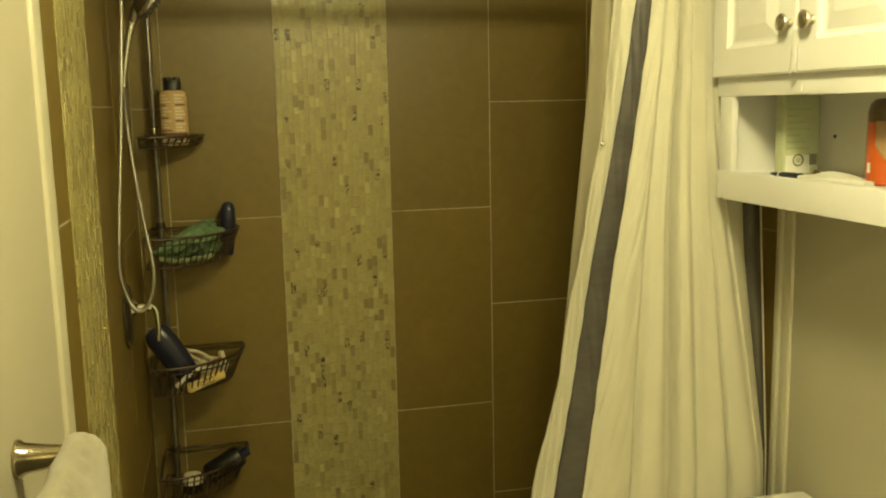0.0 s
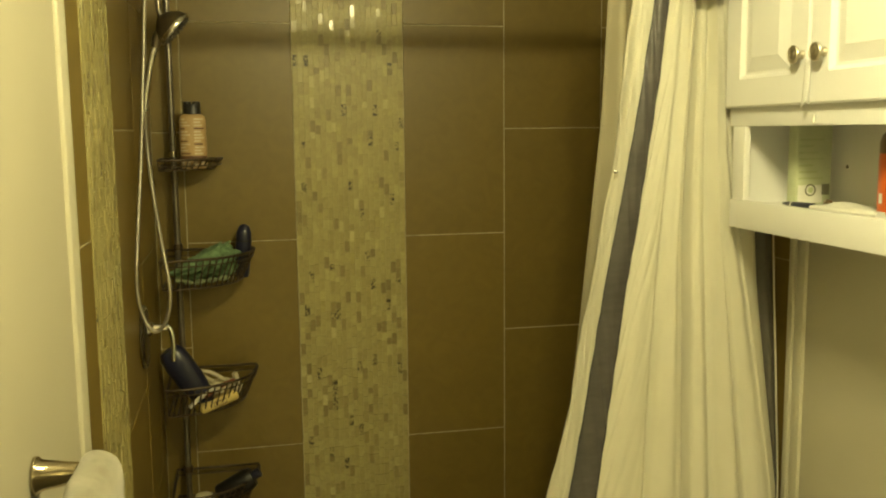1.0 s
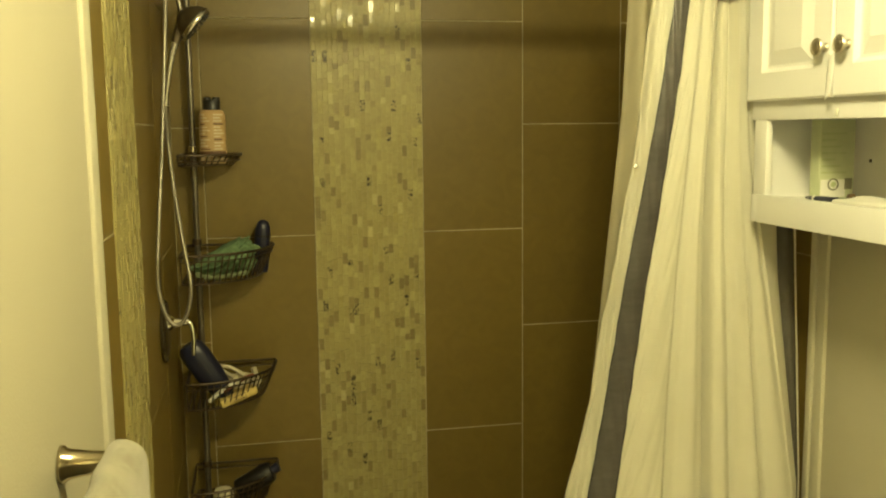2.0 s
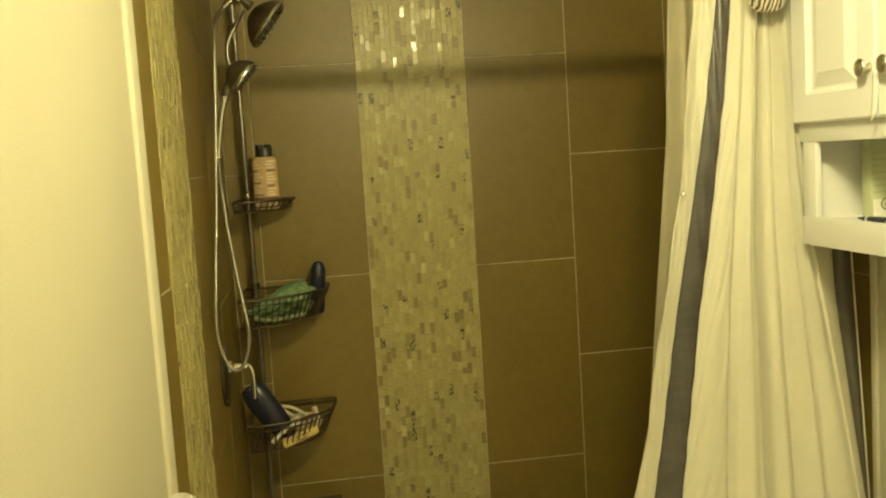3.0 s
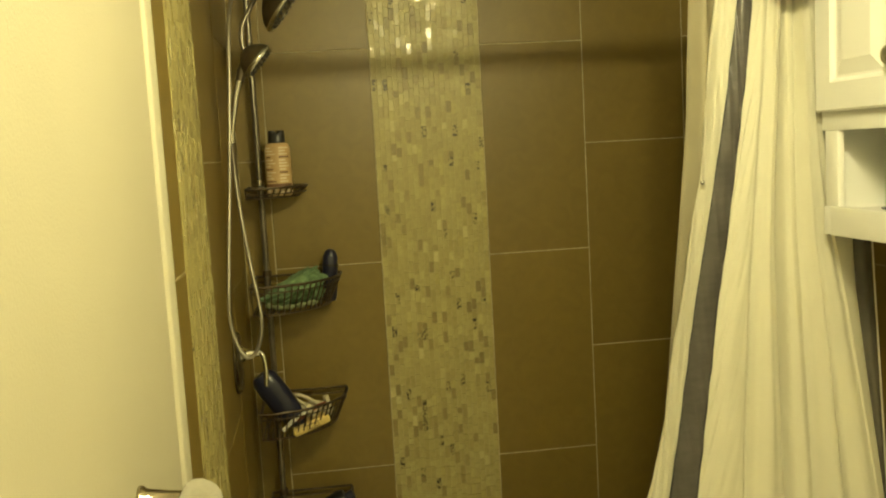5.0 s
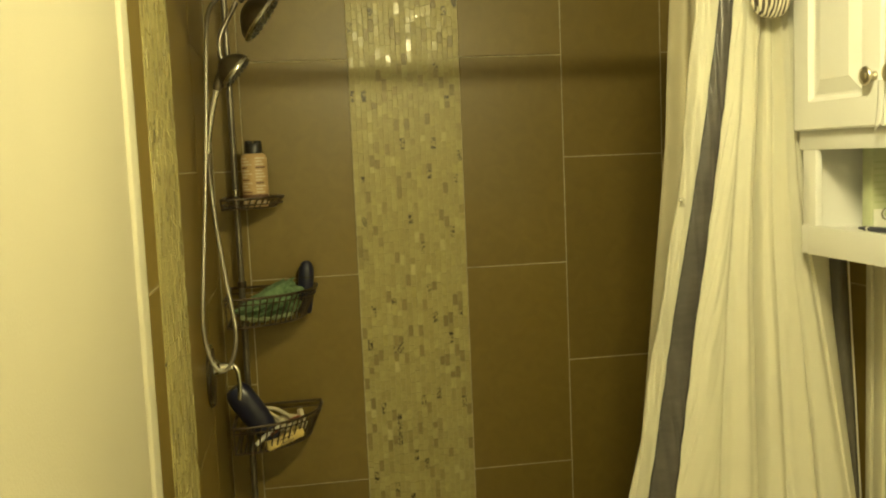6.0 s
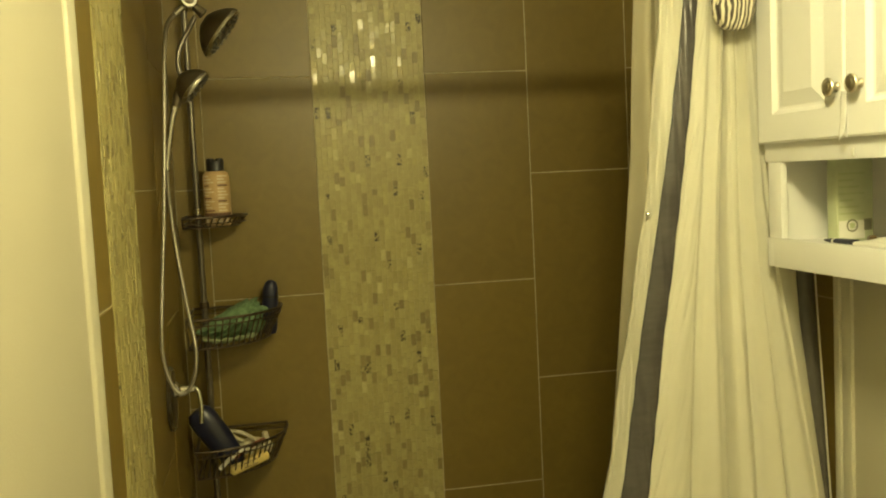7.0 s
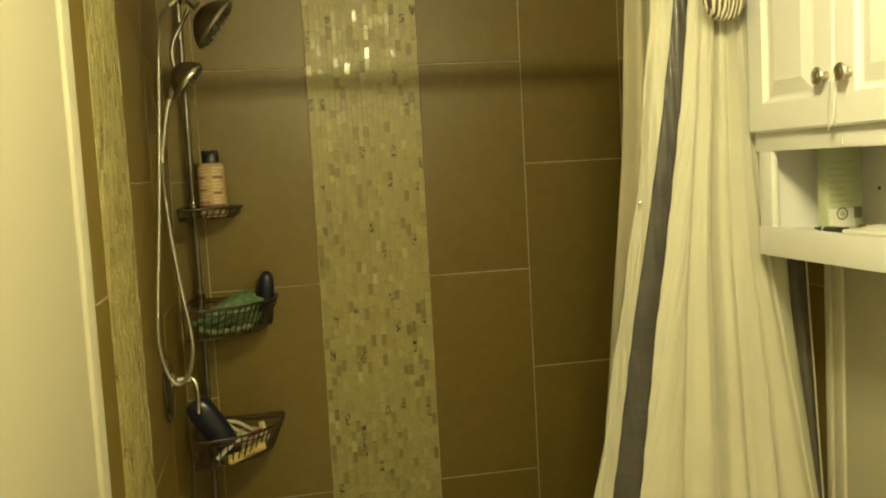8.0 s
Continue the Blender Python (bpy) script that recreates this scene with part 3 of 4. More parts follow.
part("body", lathe(bmesh.new(), [(0, 0), (0.034, 0), (0.038, 0.004), (0.038, 0.105), (0.037, 0.11), (0, 0.11)], 32), ORANGE, btl)
part("top", lathe(bmesh.new(), [(0.0375, 0.110), (0.0375, 0.128), (0.034, 0.142), (0.026, 0.150), (0, 0.153)], 32), UMBER, btl, "umber domed top")


def wrap(r, a0, a1, z0, z1, curve=0.0):
    return sheet(bmesh.new(), lambda a, b: Vector((r * math.cos(a0 + (a1 - a0) * a), r * math.sin(a0 + (a1 - a0) * a), z0 + (z1 - z0) * b - curve * (2 * a - 1) ** 2 * (1 - b))), 18, 4)


thicken(part("label", wrap(0.0388, radians(-166), radians(-70), 0.040, 0.112, -0.03), PEACH, btl, "peach label"), 0.0006)
part("sticker", wrap(0.0389, radians(-192), radians(-178), 0.022, 0.040), WHITE_PL, btl, "small white sticker")

tube_ob = thing("toothpaste_tube", (0.285, -1.027, SH), "white toothpaste tube with dark blue cap lying flat", "tube")
part("tube_body", lathe(bmesh.new(), [(0, 0.0), (0.008, 0.0), (0.011, 0.012), (0.0125, 0.05), (0.0120, 0.10), (0.0115, 0.15), (0.011, 0.18), (0, 0.18)], 24,
                        aim((0.0, -0.0775, 0.0065), (0.05, -1, 0)), 0.5), WHITE_PL, tube_ob)
part("cap", lathe(bmesh.new(), [(0, 0), (0.003, 0), (0.0064, 0.02), (0.0085, 0.060), (0.0090, 0.095), (0, 0.095)], 20, aim((0, 0.016, 0.0072), (0, -1, 0)), 0.75), NAVY, tube_ob, "dark blue cap")
part("stripe", lathe(bmesh.new(), [(0.0066, 0.028), (0.0074, 0.029), (0.0076, 0.034), (0.0070, 0.035)], 20, aim((0, 0.016, 0.0072), (0.0, -1, 0.0)), 0.78), WHITE_PL, tube_ob)
pack = thing("white_sachet", (0.340, -1.130, SH), "white plastic sachet lying beside the tube", "sachet")
sb = bmesh.new()
sheet(sb, lambda a, b: Vector((-0.03 + 0.06 * a, -0.055 + 0.11 * b, 0.003 + 0.012 * math.sin(math.pi * a) ** 0.6 * math.sin(math.pi * b) ** 0.6 + 0.002 * math.sin(25 * b + 9 * a))), 14, 20)
sheet(sb, lambda a, b: Vector((-0.03 + 0.06 * a, -0.055 + 0.11 * b, 0.0005)), 2, 2)
part("film", sb, WHITE_PL, pack)
part("nozzle", lathe(bmesh.new(), [(0, 0), (0.008, 0), (0.008, 0.012), (0.005, 0.016), (0, 0.016)], 16, aim((0.0, 0.052, 0.009), (0.3, 1, 0))), UMBER, pack, "brown cap")

# ---- toilet below the cabinet ----
wc = thing("toilet", (0.355, -1.165, 0.0), "white ceramic toilet with a low tank", "toilet")
part("tank", B((-0.095, -0.215, 0.34), (0.095, 0.215, 0.63), 0.02, 3), CERAMIC, wc)
lid = B((-0.118, -0.235, 0.628), (0.09, 0.235, 0.66), 0.012, 3)
for v in lid.verts:
    if abs(v.co.y) > 0.18 and v.co.x < 0:
        v.co.x += 0.028 * ((abs(v.co.y) - 0.18) / 0.055) ** 2
part("tank_lid", lid, CERAMIC, wc)
part("lever", T([(-0.10, 0.16, 0.58), (-0.115, 0.16, 0.58), (-0.118, 0.10, 0.575)], 0.006, 8), CHROME, wc, "chrome flush lever")
part("bowl", lathe(bmesh.new(), [(0, 0.0), (0.12, 0.0), (0.11, 0.06), (0.10, 0.18), (0.15, 0.30), (0.18, 0.37), (0.18, 0.39), (0, 0.39)], 32,
                   Matrix.Translation((-0.28, 0, 0)) @ Matrix.Diagonal((1.25, 1, 1, 1))), CERAMIC, wc)
part("seat", lathe(bmesh.new(), [(0, 0.392), (0.185, 0.392), (0.19, 0.405), (0.18, 0.42), (0, 0.425)], 32,
                   Matrix.Translation((-0.28, 0, 0)) @ Matrix.Diagonal((1.25, 1, 1, 1))), CERAMIC, wc)

# ---- towel bar and towel on the painted wall ----
TBY, TBZ = -1.59, 1.150
bar = thing("towel_bar", (LEFT, TBY, TBZ), "brushed nickel towel bar with flared posts", "towel bar")
for y in (0.0, -0.61):
    part("post", lathe(bmesh.new(), [(0, 0), (0.0215, 0), (0.022, 0.002), (0.021, 0.005), (0.0175, 0.009), (0.0135, 0.034), (0.0100, 0.060), (0.0095, 0.076), (0, 0.077)], 32,
                       aim((0.001, y, 0), (1, 0, 0))), POLISHED, bar, "flared polished nickel post")
part("bar", T([(0.068, -0.61, 0), (0.068, 0.0, 0)], 0.007, 16), NICKEL, bar)

towel = thing("towel", (LEFT + 0.068, TBY - 0.002, TBZ), "cream terry towel folded over the bar", "towel")


def towel_at(a, b):
    # b runs from the back hem over the bar to the front hem; a runs along the bar
    s = b * 2 - 1
    r = 0.0205
    y = -0.44 + 0.452 * a
    wob = 0.007 * noise.noise(Vector((a * 9, s * 4, 4))) + 0.0008 * noise.noise(Vector((a * 60, s * 40, 1)))
    if abs(s) < 0.14:
        th = s / 0.14 * math.pi / 2
        p = Vector((r * math.sin(th) + wob, y, r * math.cos(th) - 0.004 + wob))
    else:
        k = (abs(s) - 0.14) / 0.86
        out = r + (0.010 * math.sin(a * 11) * k + 0.016 * k if s > 0 else 0.004 * k)
        p = Vector((math.copysign(out, s) + wob, y + 0.02 * k * (a - 0.2), -0.55 * k - 0.004))
    return p


tw = part("terry", sheet(bmesh.new(), towel_at, 110, 170), TOWEL, towel)
thicken(tw, 0.009)

# ---- shower fittings on the left wall ----
shower = thing("shower_set", (LEFT, -0.52, 1.95), "satin nickel shower head with handheld spray and hose", "shower")
SO = Vector((LEFT, -0.52, 1.95))
SY = -0.52


def sl(x, y, z):
    return Vector((x, y, z)) - SO


part("wall_flange", lathe(bmesh.new(), [(0, 0), (0.032, 0), (0.030, 0.005), (0.018, 0.012), (0, 0.012)], 24, aim(sl(LEFT + 0.001, SY, 2.02), (1, 0, 0))), NICKEL, shower)
part("arm", T(smooth_path([sl(LEFT, SY, 2.02), sl(-0.97, SY, 2.012), sl(-0.925, SY, 1.975), sl(-0.906, SY, 1.945)], 6), 0.0095, 14), NICKEL, shower, "bent nickel arm")
part("diverter", lathe(bmesh.new(), [(0, -0.020), (0.015, -0.020), (0.018, -0.014), (0.018, 0.014), (0.016, 0.020), (0.010, 0.020), (0.009, 0.018), (0, 0.018)], 24,
                       aim(sl(-0.904, SY, 1.937), (0.15, -1, 0.1))), NICKEL, shower, "round nickel diverter")
part("diverter_cap", lathe(bmesh.new(), [(0, 0.0225), (0.007, 0.0225), (0.0095, 0.020), (0.0095, 0.017), (0, 0.017)], 20, aim(sl(-0.904, SY, 1.937), (0.15, -1, 0.1))), DARK_METAL, shower, "dark cap")
part("outlet", T([sl(-0.910, SY, 1.932), sl(-0.934, SY - 0.002, 1.912)], lambda k: 0.0085 - 0.002 * k, 12), NICKEL, shower)
part("swivel", T([sl(-0.900, SY, 1.935), sl(-0.875, SY, 1.911)], lambda k: 0.0075 + 0.004 * k, 12), DARK_METAL, shower)


def spray_head(c, along, r, deep, parent, name):
    """A rounded head whose face looks along a direction."""
    m = aim(c, along)
    prof = [(0, -deep), (0.28 * r, -deep * 0.98), (0.55 * r, -deep * 0.78), (0.85 * r, -deep * 0.42), (0.98 * r, -deep * 0.14), (r, -0.004), (r, 0.004)]
    hd = part(name, lathe(bmesh.new(), prof, 40, m), DARK_METAL, parent, "dark brushed bell")
    part("rim", lathe(bmesh.new(), [(r, -0.004), (r * 1.02, -0.002), (r * 1.02, 0.003), (r * 0.97, 0.006), (r * 0.90, 0.005), (r * 0.88, 0.002)], 40, m), NICKEL, hd, "bright metal rim")
    part("face", lathe(bmesh.new(), [(r * 0.90, 0.003), (r * 0.5, 0.005), (r * 0.48, 0.007), (r * 0.2, 0.007), (0, 0.009)], 36, m), DARK_METAL, hd)
    nz = bmesh.new()
    for ring, num in ((0.30, 8), (0.58, 14), (0.76, 18)):
        for k in range(num):
            a = 2 * math.pi * k / num
            lathe(nz, [(0.0028, 0.003), (0.0024, 0.0085), (0, 0.009)], 6, m @ Matrix.Translation((ring * r * math.cos(a), ring * r * math.sin(a), 0)))
    tagged(part("nozzles", nz, NOZZLE, hd), kind="stuff")
    return hd


spray_head(sl(-0.838, SY, 1.869), (0.79, -0.01, -0.60), 0.061, 0.046, shower, "shower_head")
part("holder", T(smooth_path([sl(-0.893, SY, 1.905), sl(-0.913, SY - 0.005, 1.868), sl(-0.930, SY - 0.008, 1.835), sl(-0.935, SY - 0.01, 1.80), sl(-0.928, SY - 0.012, 1.772)], 6),
                 0.0052, 12), POLE, shower, "curved metal spray holder")
spray_head(sl(-0.902, SY - 0.015, 1.752), (0.75, -0.02, -0.66), 0.043, 0.040, shower, "hand_spray")
part("spray_neck", T(smooth_path([sl(-0.915, SY - 0.014, 1.768), sl(-0.934, SY - 0.014, 1.742), sl(-0.946, SY - 0.014, 1.712)], 6), lambda k: 0.0150 - 0.006 * k, 14), DARK_METAL, shower)
part("handle", T(smooth_path([sl(-0.945, SY - 0.014, 1.716), sl(-0.956, SY - 0.014, 1.68), sl(-0.966, SY - 0.014, 1.63), sl(-0.972, SY - 0.014, 1.595)], 6),
                 lambda k: 0.0085 - 0.002 * k, 14), NICKEL, shower, "slim nickel handle")
part("hose_nut", T([sl(-0.972, SY - 0.014, 1.600), sl(-0.9735, SY - 0.014, 1.576)], 0.0074, 12), NICKEL, shower)
hose_pts = [sl(-0.932, SY - 0.002, 1.914), sl(-0.952, SY - 0.01, 1.885), sl(-0.961, SY - 0.02, 1.82), sl(-0.969, SY - 0.035, 1.68), sl(-0.982, SY - 0.06, 1.475), sl(-0.993, SY - 0.10, 1.31),
            sl(-0.996, SY - 0.135, 1.205), sl(-0.984, SY - 0.14, 1.140), sl(-0.965, SY - 0.125, 1.108), sl(-0.944, SY - 0.10, 1.124), sl(-0.934, SY - 0.075, 1.185),
            sl(-0.950, SY - 0.055, 1.30), sl(-0.965, SY - 0.035, 1.42), sl(-0.9725, SY - 0.02, 1.52), sl(-0.9735, SY - 0.014, 1.58)]
hp = smooth_path(hose_pts, 90)
part("hose", T(hp, lambda k: 0.0044 + 0.00045 * math.sin(k * len(hp) * 1.57), 10), HOSE, shower, "ribbed metal hose")

valve = thing("shower_valve", (LEFT, -0.45, 1.056), "round nickel valve plate with lever handle", "valve")
part("plate", lathe(bmesh.new(), [(0, 0), (0.074, 0), (0.075, 0.003), (0.070, 0.008), (0.04, 0.012), (0, 0.012)], 40, aim((0.001, 0, 0), (1, 0, 0))), DARK_METAL, valve)
part("plate_ring", lathe(bmesh.new(), [(0.064, 0.008), (0.070, 0.0095), (0.075, 0.0045), (0.073, 0.002)], 40, aim((0.001, 0, 0), (1, 0, 0))), NICKEL, valve)
part("hub", lathe(bmesh.new(), [(0.020, 0.010), (0.018, 0.020), (0.011, 0.026), (0.0085, 0.050), (0.0075, 0.060), (0, 0.061)], 28, aim((0, 0, 0.02), (1, 0, 0))), CHROME, valve)
part("lever", T(smooth_path([(0.050, 0, 0.022), (0.064, -0.004, 0.014), (0.069, -0.008, -0.02), (0.067, -0.010, -0.06)], 6), lambda k: 0.0065 - 0.0015 * k, 12), CHROME, valve, "chrome lever hanging down")

# ---- corner caddy ----
PX, PY = -0.950, -0.060
caddy = thing("shower_caddy", (PX, PY, 0.0), "dark metal tension pole caddy with wire baskets in the corner", "caddy")
part("pole", T([(0, 0, 0.002), (0, 0, CEIL - 0.03)], 0.0080, 16), POLE, caddy)
part("pole_foot", lathe(bmesh.new(), [(0, 0), (0.022, 0), (0.020, 0.012), (0.0125, 0.03), (0, 0.03)], 20), BLACK_PL, caddy)
part("pole_cap", lathe(bmesh.new(), [(0, CEIL - 0.03), (0.013, CEIL - 0.03), (0.02, CEIL - 0.01), (0.022, CEIL - 0.001), (0, CEIL - 0.001)], 20), BLACK_PL, caddy)


def corner_outline(r, z):
    """The outline of a corner basket: two straight sides along the walls and a bowed front."""
    pts = []
    n = 16
    for k in range(n + 1):
        th = -math.pi / 2 + (math.pi / 2) * k / n
        bow = 1 + 0.06 * math.sin(math.pi * k / n)
        pts.append(Vector((-0.032 + r * math.cos(th) * bow, 0.036 + r * math.sin(th) * bow, z)))
    return [Vector((-0.032, 0.036, z))] + pts


def basket(z, r, high, wires=22):
    """A quarter-round wire basket whose rim lies at z."""
    low = 0.86
    base = part("basket", T(corner_outline(r * low, z - high), 0.0028, 6, True), WIRE, caddy, "bronze wire basket")
    part("rim", T(corner_outline(r, z), 0.0036, 8, True), WIRE, base)
    part("rim", T(corner_outline(r * 0.985, z - 0.016), 0.0018, 6, True), WIRE, base)
    for k in range(wires):
        th = -math.pi / 2 + math.pi / 2 * k / (wires - 1)
        bow = 1 + 0.06 * math.sin(math.pi * k / (wires - 1))
        d = Vector((math.cos(th), math.sin(th), 0))
        c = Vector((-0.032, 0.036, 0))
        part("wire", T([c + d * r * bow + Vector((0, 0, z)), c + d * r * low * bow + Vector((0, 0, z - high))], 0.0021, 5), WIRE, base)
    for k in range(14):
        q = (k + 0.7) / 14.6 * r * low
        e = math.sqrt(max(0, (r * low) ** 2 - q * q))
        part("floor_wire", T([(-0.032 + q, 0.036, z - high), (-0.032 + q, 0.036 - e, z - high)], 0.0022, 5), WIRE, base)
    part("collar", lathe(bmesh.new(), [(0.0081, z + 0.006), (0.0125, z + 0.006), (0.0125, z + 0.022), (0.0081, z + 0.022)], 18), CHROME if r < 0.2 else WIRE, base, "pole collar")
    return base


basket(1.458, 0.158, 0.026, 14)
basket(1.205, 0.236, 0.078)
basket(0.868, 0.232, 0.078)
basket(0.570, 0.228, 0.078)


def at_corner(dx, dy, z):
    return (PX + dx, PY + dy, z)


# bottle on the top tray
sal = thing("shampoo_bottle", at_corner(0.056, -0.052, 1.4340), "salmon labelled bottle with black flip cap on the tray", "bottle")
bb = lathe(bmesh.new(), [(0, 0), (0.030, 0), (0.0345, 0.006), (0.0350, 0.02), (0.0345, 0.128), (0.0315, 0.138), (0.024, 0.143), (0, 0.143)], 36, None, 0.66)
part("body", bb, SALMON, sal)
part("cap", lathe(bmesh.new(), [(0.0, 0.142), (0.0225, 0.142), (0.0225, 0.168), (0.0205, 0.170), (0, 0.170)], 28, None, 0.72), BLACK_PL, sal, "black cap")
for cx in (-0.0115, 0.0115):
    part("cap_lobe", lathe(bmesh.new(), [(0.0, 0.167), (0.0105, 0.167), (0.0105, 0.1735), (0.0085, 0.1765), (0, 0.1775)], 18, Matrix.Translation((cx, 0, 0)), 0.9), BLACK_PL, sal)


def label_bar(a0, a1, z0, z1, mat, parent, r=0.0352):
    bm = sheet(bmesh.new(), lambda a, b: Vector(((r + 0.0004) * math.cos(a0 + (a1 - a0) * a), 0.66 * (r + 0.0004) * math.sin(a0 + (a1 - a0) * a) - 0.0002, z0 + (z1 - z0) * b)), 8, 1)
    return part("print", bm, mat, parent)


for k in range(12):
    z = 0.038 + 0.0082 * k
    label_bar(radians(-152), radians(-100 - 11 * (k % 3)), z, z + 0.0034, PALE_INK if k % 4 else BROWN_INK, sal)
    label_bar(radians(-84), radians(-36 - 9 * ((k + 1) % 3)), z, z + 0.0042, PALE_INK if (k + 2) % 5 else BROWN_INK, sal)
label_bar(radians(-160), radians(-20), 0.026, 0.034, BROWN_INK, sal)
for k in range(4):
    label_bar(radians(-146 + 30 * k), radians(-130 + 30 * k), 0.006, 0.019, PALE_INK, sal)

# second basket: green cloth and dark bottle
cloth = thing("washcloth", at_corner(0.070, -0.06, 1.1285), "crumpled green mesh washcloth in the wire basket", "washcloth")
gb = bmesh.new()
bmesh.ops.create_icosphere(gb, subdivisions=5, radius=1)
for v in gb.verts:
    p = v.co.copy()
    k = 1 + 0.20 * noise.noise(p * 1.6 + Vector((3, 1, 2))) + 0.12 * math.sin(10 * p.z - 6 * p.x + 4 * noise.noise(p * 2)) * (0.5 + 0.5 * abs(p.x)) + 0.09 * noise.noise(p * 5) + 0.05 * noise.noise(p * 11)
    lift = 0.030 * (p.x + 0.9)
    v.co = Vector((p.x * 0.082 * k, p.y * 0.050 * k, 0.05 + p.z * (0.017 + 0.025 * (p.x + 1)) * k + lift * 0.8))
zmin = min(v.co.z for v in gb.verts)
for v in gb.verts:
    v.co.z -= zmin
part("mesh_cloth", gb, GREEN, cloth)
part("cloth_edge", T(smooth_path([(-0.07, -0.062, 0.018), (-0.03, -0.072, 0.010), (0.02, -0.070, 0.014), (0.066, -0.050, 0.018)], 8), lambda k: 0.006 + 0.002 * math.sin(30 * k), 10), GREEN_PALE, cloth, "pale green folded edge")
nb = thing("navy_bottle", at_corner(0.168, 0.000, 1.1290), "dark navy rounded bottle standing in the basket", "bottle")
part("body", lathe(bmesh.new(), [(0, 0), (0.018, 0), (0.021, 0.01), (0.0215, 0.10), (0.020, 0.125), (0.014, 0.141), (0.006, 0.146), (0, 0.147)], 28, Matrix.Rotation(radians(5), 4, "Y"), 0.8), NAVY, nb)
part("cap", lathe(bmesh.new(), [(0.0205, 0.098), (0.0222, 0.099), (0.0222, 0.103), (0.0205, 0.104)], 28, Matrix.Rotation(radians(5), 4, "Y"), 0.8), BLACK_PL, nb, "black seam of the cap")

# third basket: tipped dark bottle, razors, soap
tb = thing("tipped_bottle", at_corner(0.022, -0.115, 0.7920), "dark navy shampoo bottle leaning upside down in the basket", "bottle")
m = Matrix.Translation((0.050, -0.012, 0.014)) @ Matrix.Rotation(radians(-33), 4, "Y") @ Matrix.Scale(1.13, 4)
part("body", lathe(bmesh.new(), [(0, 0.0), (0.017, 0.0), (0.020, 0.012), (0.027, 0.035), (0.032, 0.075), (0.033, 0.125), (0.031, 0.150), (0.022, 0.163), (0, 0.166)], 32, m, 0.72), NAVY, tb)
part("cap", lathe(bmesh.new(), [(0, -0.012), (0.015, -0.012), (0.016, 0.0), (0, 0.0)], 24, m, 0.72), BLACK_PL, tb, "black cap")
soap = thing("soap_bar", at_corner(0.090, -0.115, 0.7905), "yellow bar of soap in the wire basket", "soap")
sm = Matrix.Translation((0, 0, 0.018)) @ Matrix.Rotation(radians(-14), 4, "Y") @ Matrix.Rotation(radians(24), 4, "Z")
sp = bmesh.new()
box(sp, (-0.055, -0.028, -0.012), (0.055, 0.028, 0.014), 0.010, 3)
bmesh.ops.transform(sp, matrix=sm, verts=sp.verts)
part("bar", sp, SOAP_Y, soap)
st = T([sm @ Vector(p) for p in ((-0.018, -0.0288, -0.004), (0.018, -0.0288, -0.004), (0.018, -0.0288, 0.007), (-0.018, -0.0288, 0.007))], 0.0012, 5, True)
part("stamp", st, BROWN_INK, soap, "dark stamped rectangle")


def razor(at, to, mat, name, label):
    a, b = Vector(at), Vector(to)
    rz = thing(name, a, label, "razor")
    d = b - a
    n = Vector((0, 0, 1))
    part("handle", T(smooth_path([(0, 0, 0), d * 0.35 + n * 0.005, d * 0.7 + n * 0.004, d], 5), lambda k: 0.0062 - 0.002 * abs(k - 0.4), 10), mat, rz)
    hm = aim(d, d) @ Matrix.Rotation(radians(90), 4, "Z")
    hb = bmesh.new()
    box(hb, (-0.019, -0.006, -0.003), (0.019, 0.006, 0.010), 0.002)
    bmesh.ops.transform(hb, matrix=hm, verts=hb.verts)
    part("head", hb, CREAM_PL, rz, "cream blade head")
    return rz


razor(at_corner(0.060, -0.150, 0.832), at_corner(0.140, -0.085, 0.858), RED_PL, "razor", "red brown handled razor lying across the basket")
razor(at_corner(0.022, -0.165, 0.812), at_corner(0.092, -0.130, 0.850), WHITE_PL, "razor", "white razor with slim handle in the basket")
loop = thing("loofah_strap", at_corner(0.070, -0.03, 0.835), "cream strap loop of a bath scrubber in the basket", "scrubber")
part("strap", T(smooth_path([(-0.030, 0, 0.040), (0.005, -0.006, 0.034), (0.040, -0.008, 0.012), (0.050, -0.004, -0.004), (0.030, 0.002, -0.002), (0.0, 0.004, 0.012), (-0.030, 0, 0.036)], 8), 0.0052, 8), CREAM_PL, loop)
lf = thing("sponge", at_corner(0.105, -0.01, 0.7920), "cream bath sponge at the back of the basket", "sponge")
sg = bmesh.new()
bmesh.ops.create_icosphere(sg, subdivisions=4, radius=1)
for v in sg.verts:
    k = 1 + 0.12 * noise.noise(v.co * 3) + 0.05 * noise.noise(v.co * 11)
    v.co = Vector((v.co.x * 0.055 * k, v.co.y * 0.025 * k, 0.026 + v.co.z * 0.026 * k))
part("foam", sg, CREAM_PL, lf)

# lowest basket: black bottle on its side, white jar
kb = thing("black_bottle", at_corner(0.125, -0.07, 0.4940), "black bottle tipped over in the lowest basket", "bottle")
km = Matrix.Translation((-0.04, -0.01, 0.034)) @ Matrix.Rotation(radians(62), 4, "Y")
part("body", lathe(bmesh.new(), [(0, 0), (0.026, 0), (0.030, 0.006), (0.031, 0.09), (0.026, 0.105), (0, 0.108)], 28, km), BLACK_PL, kb)
part("cap", lathe(bmesh.new(), [(0, 0.107), (0.013, 0.107), (0.013, 0.128), (0, 0.130)], 20, km), NAVY, kb, "dark cap")
jar = thing("white_jar", at_corner(0.045, -0.10, 0.4940), "cream jar with rounded lid in the lowest basket", "jar")
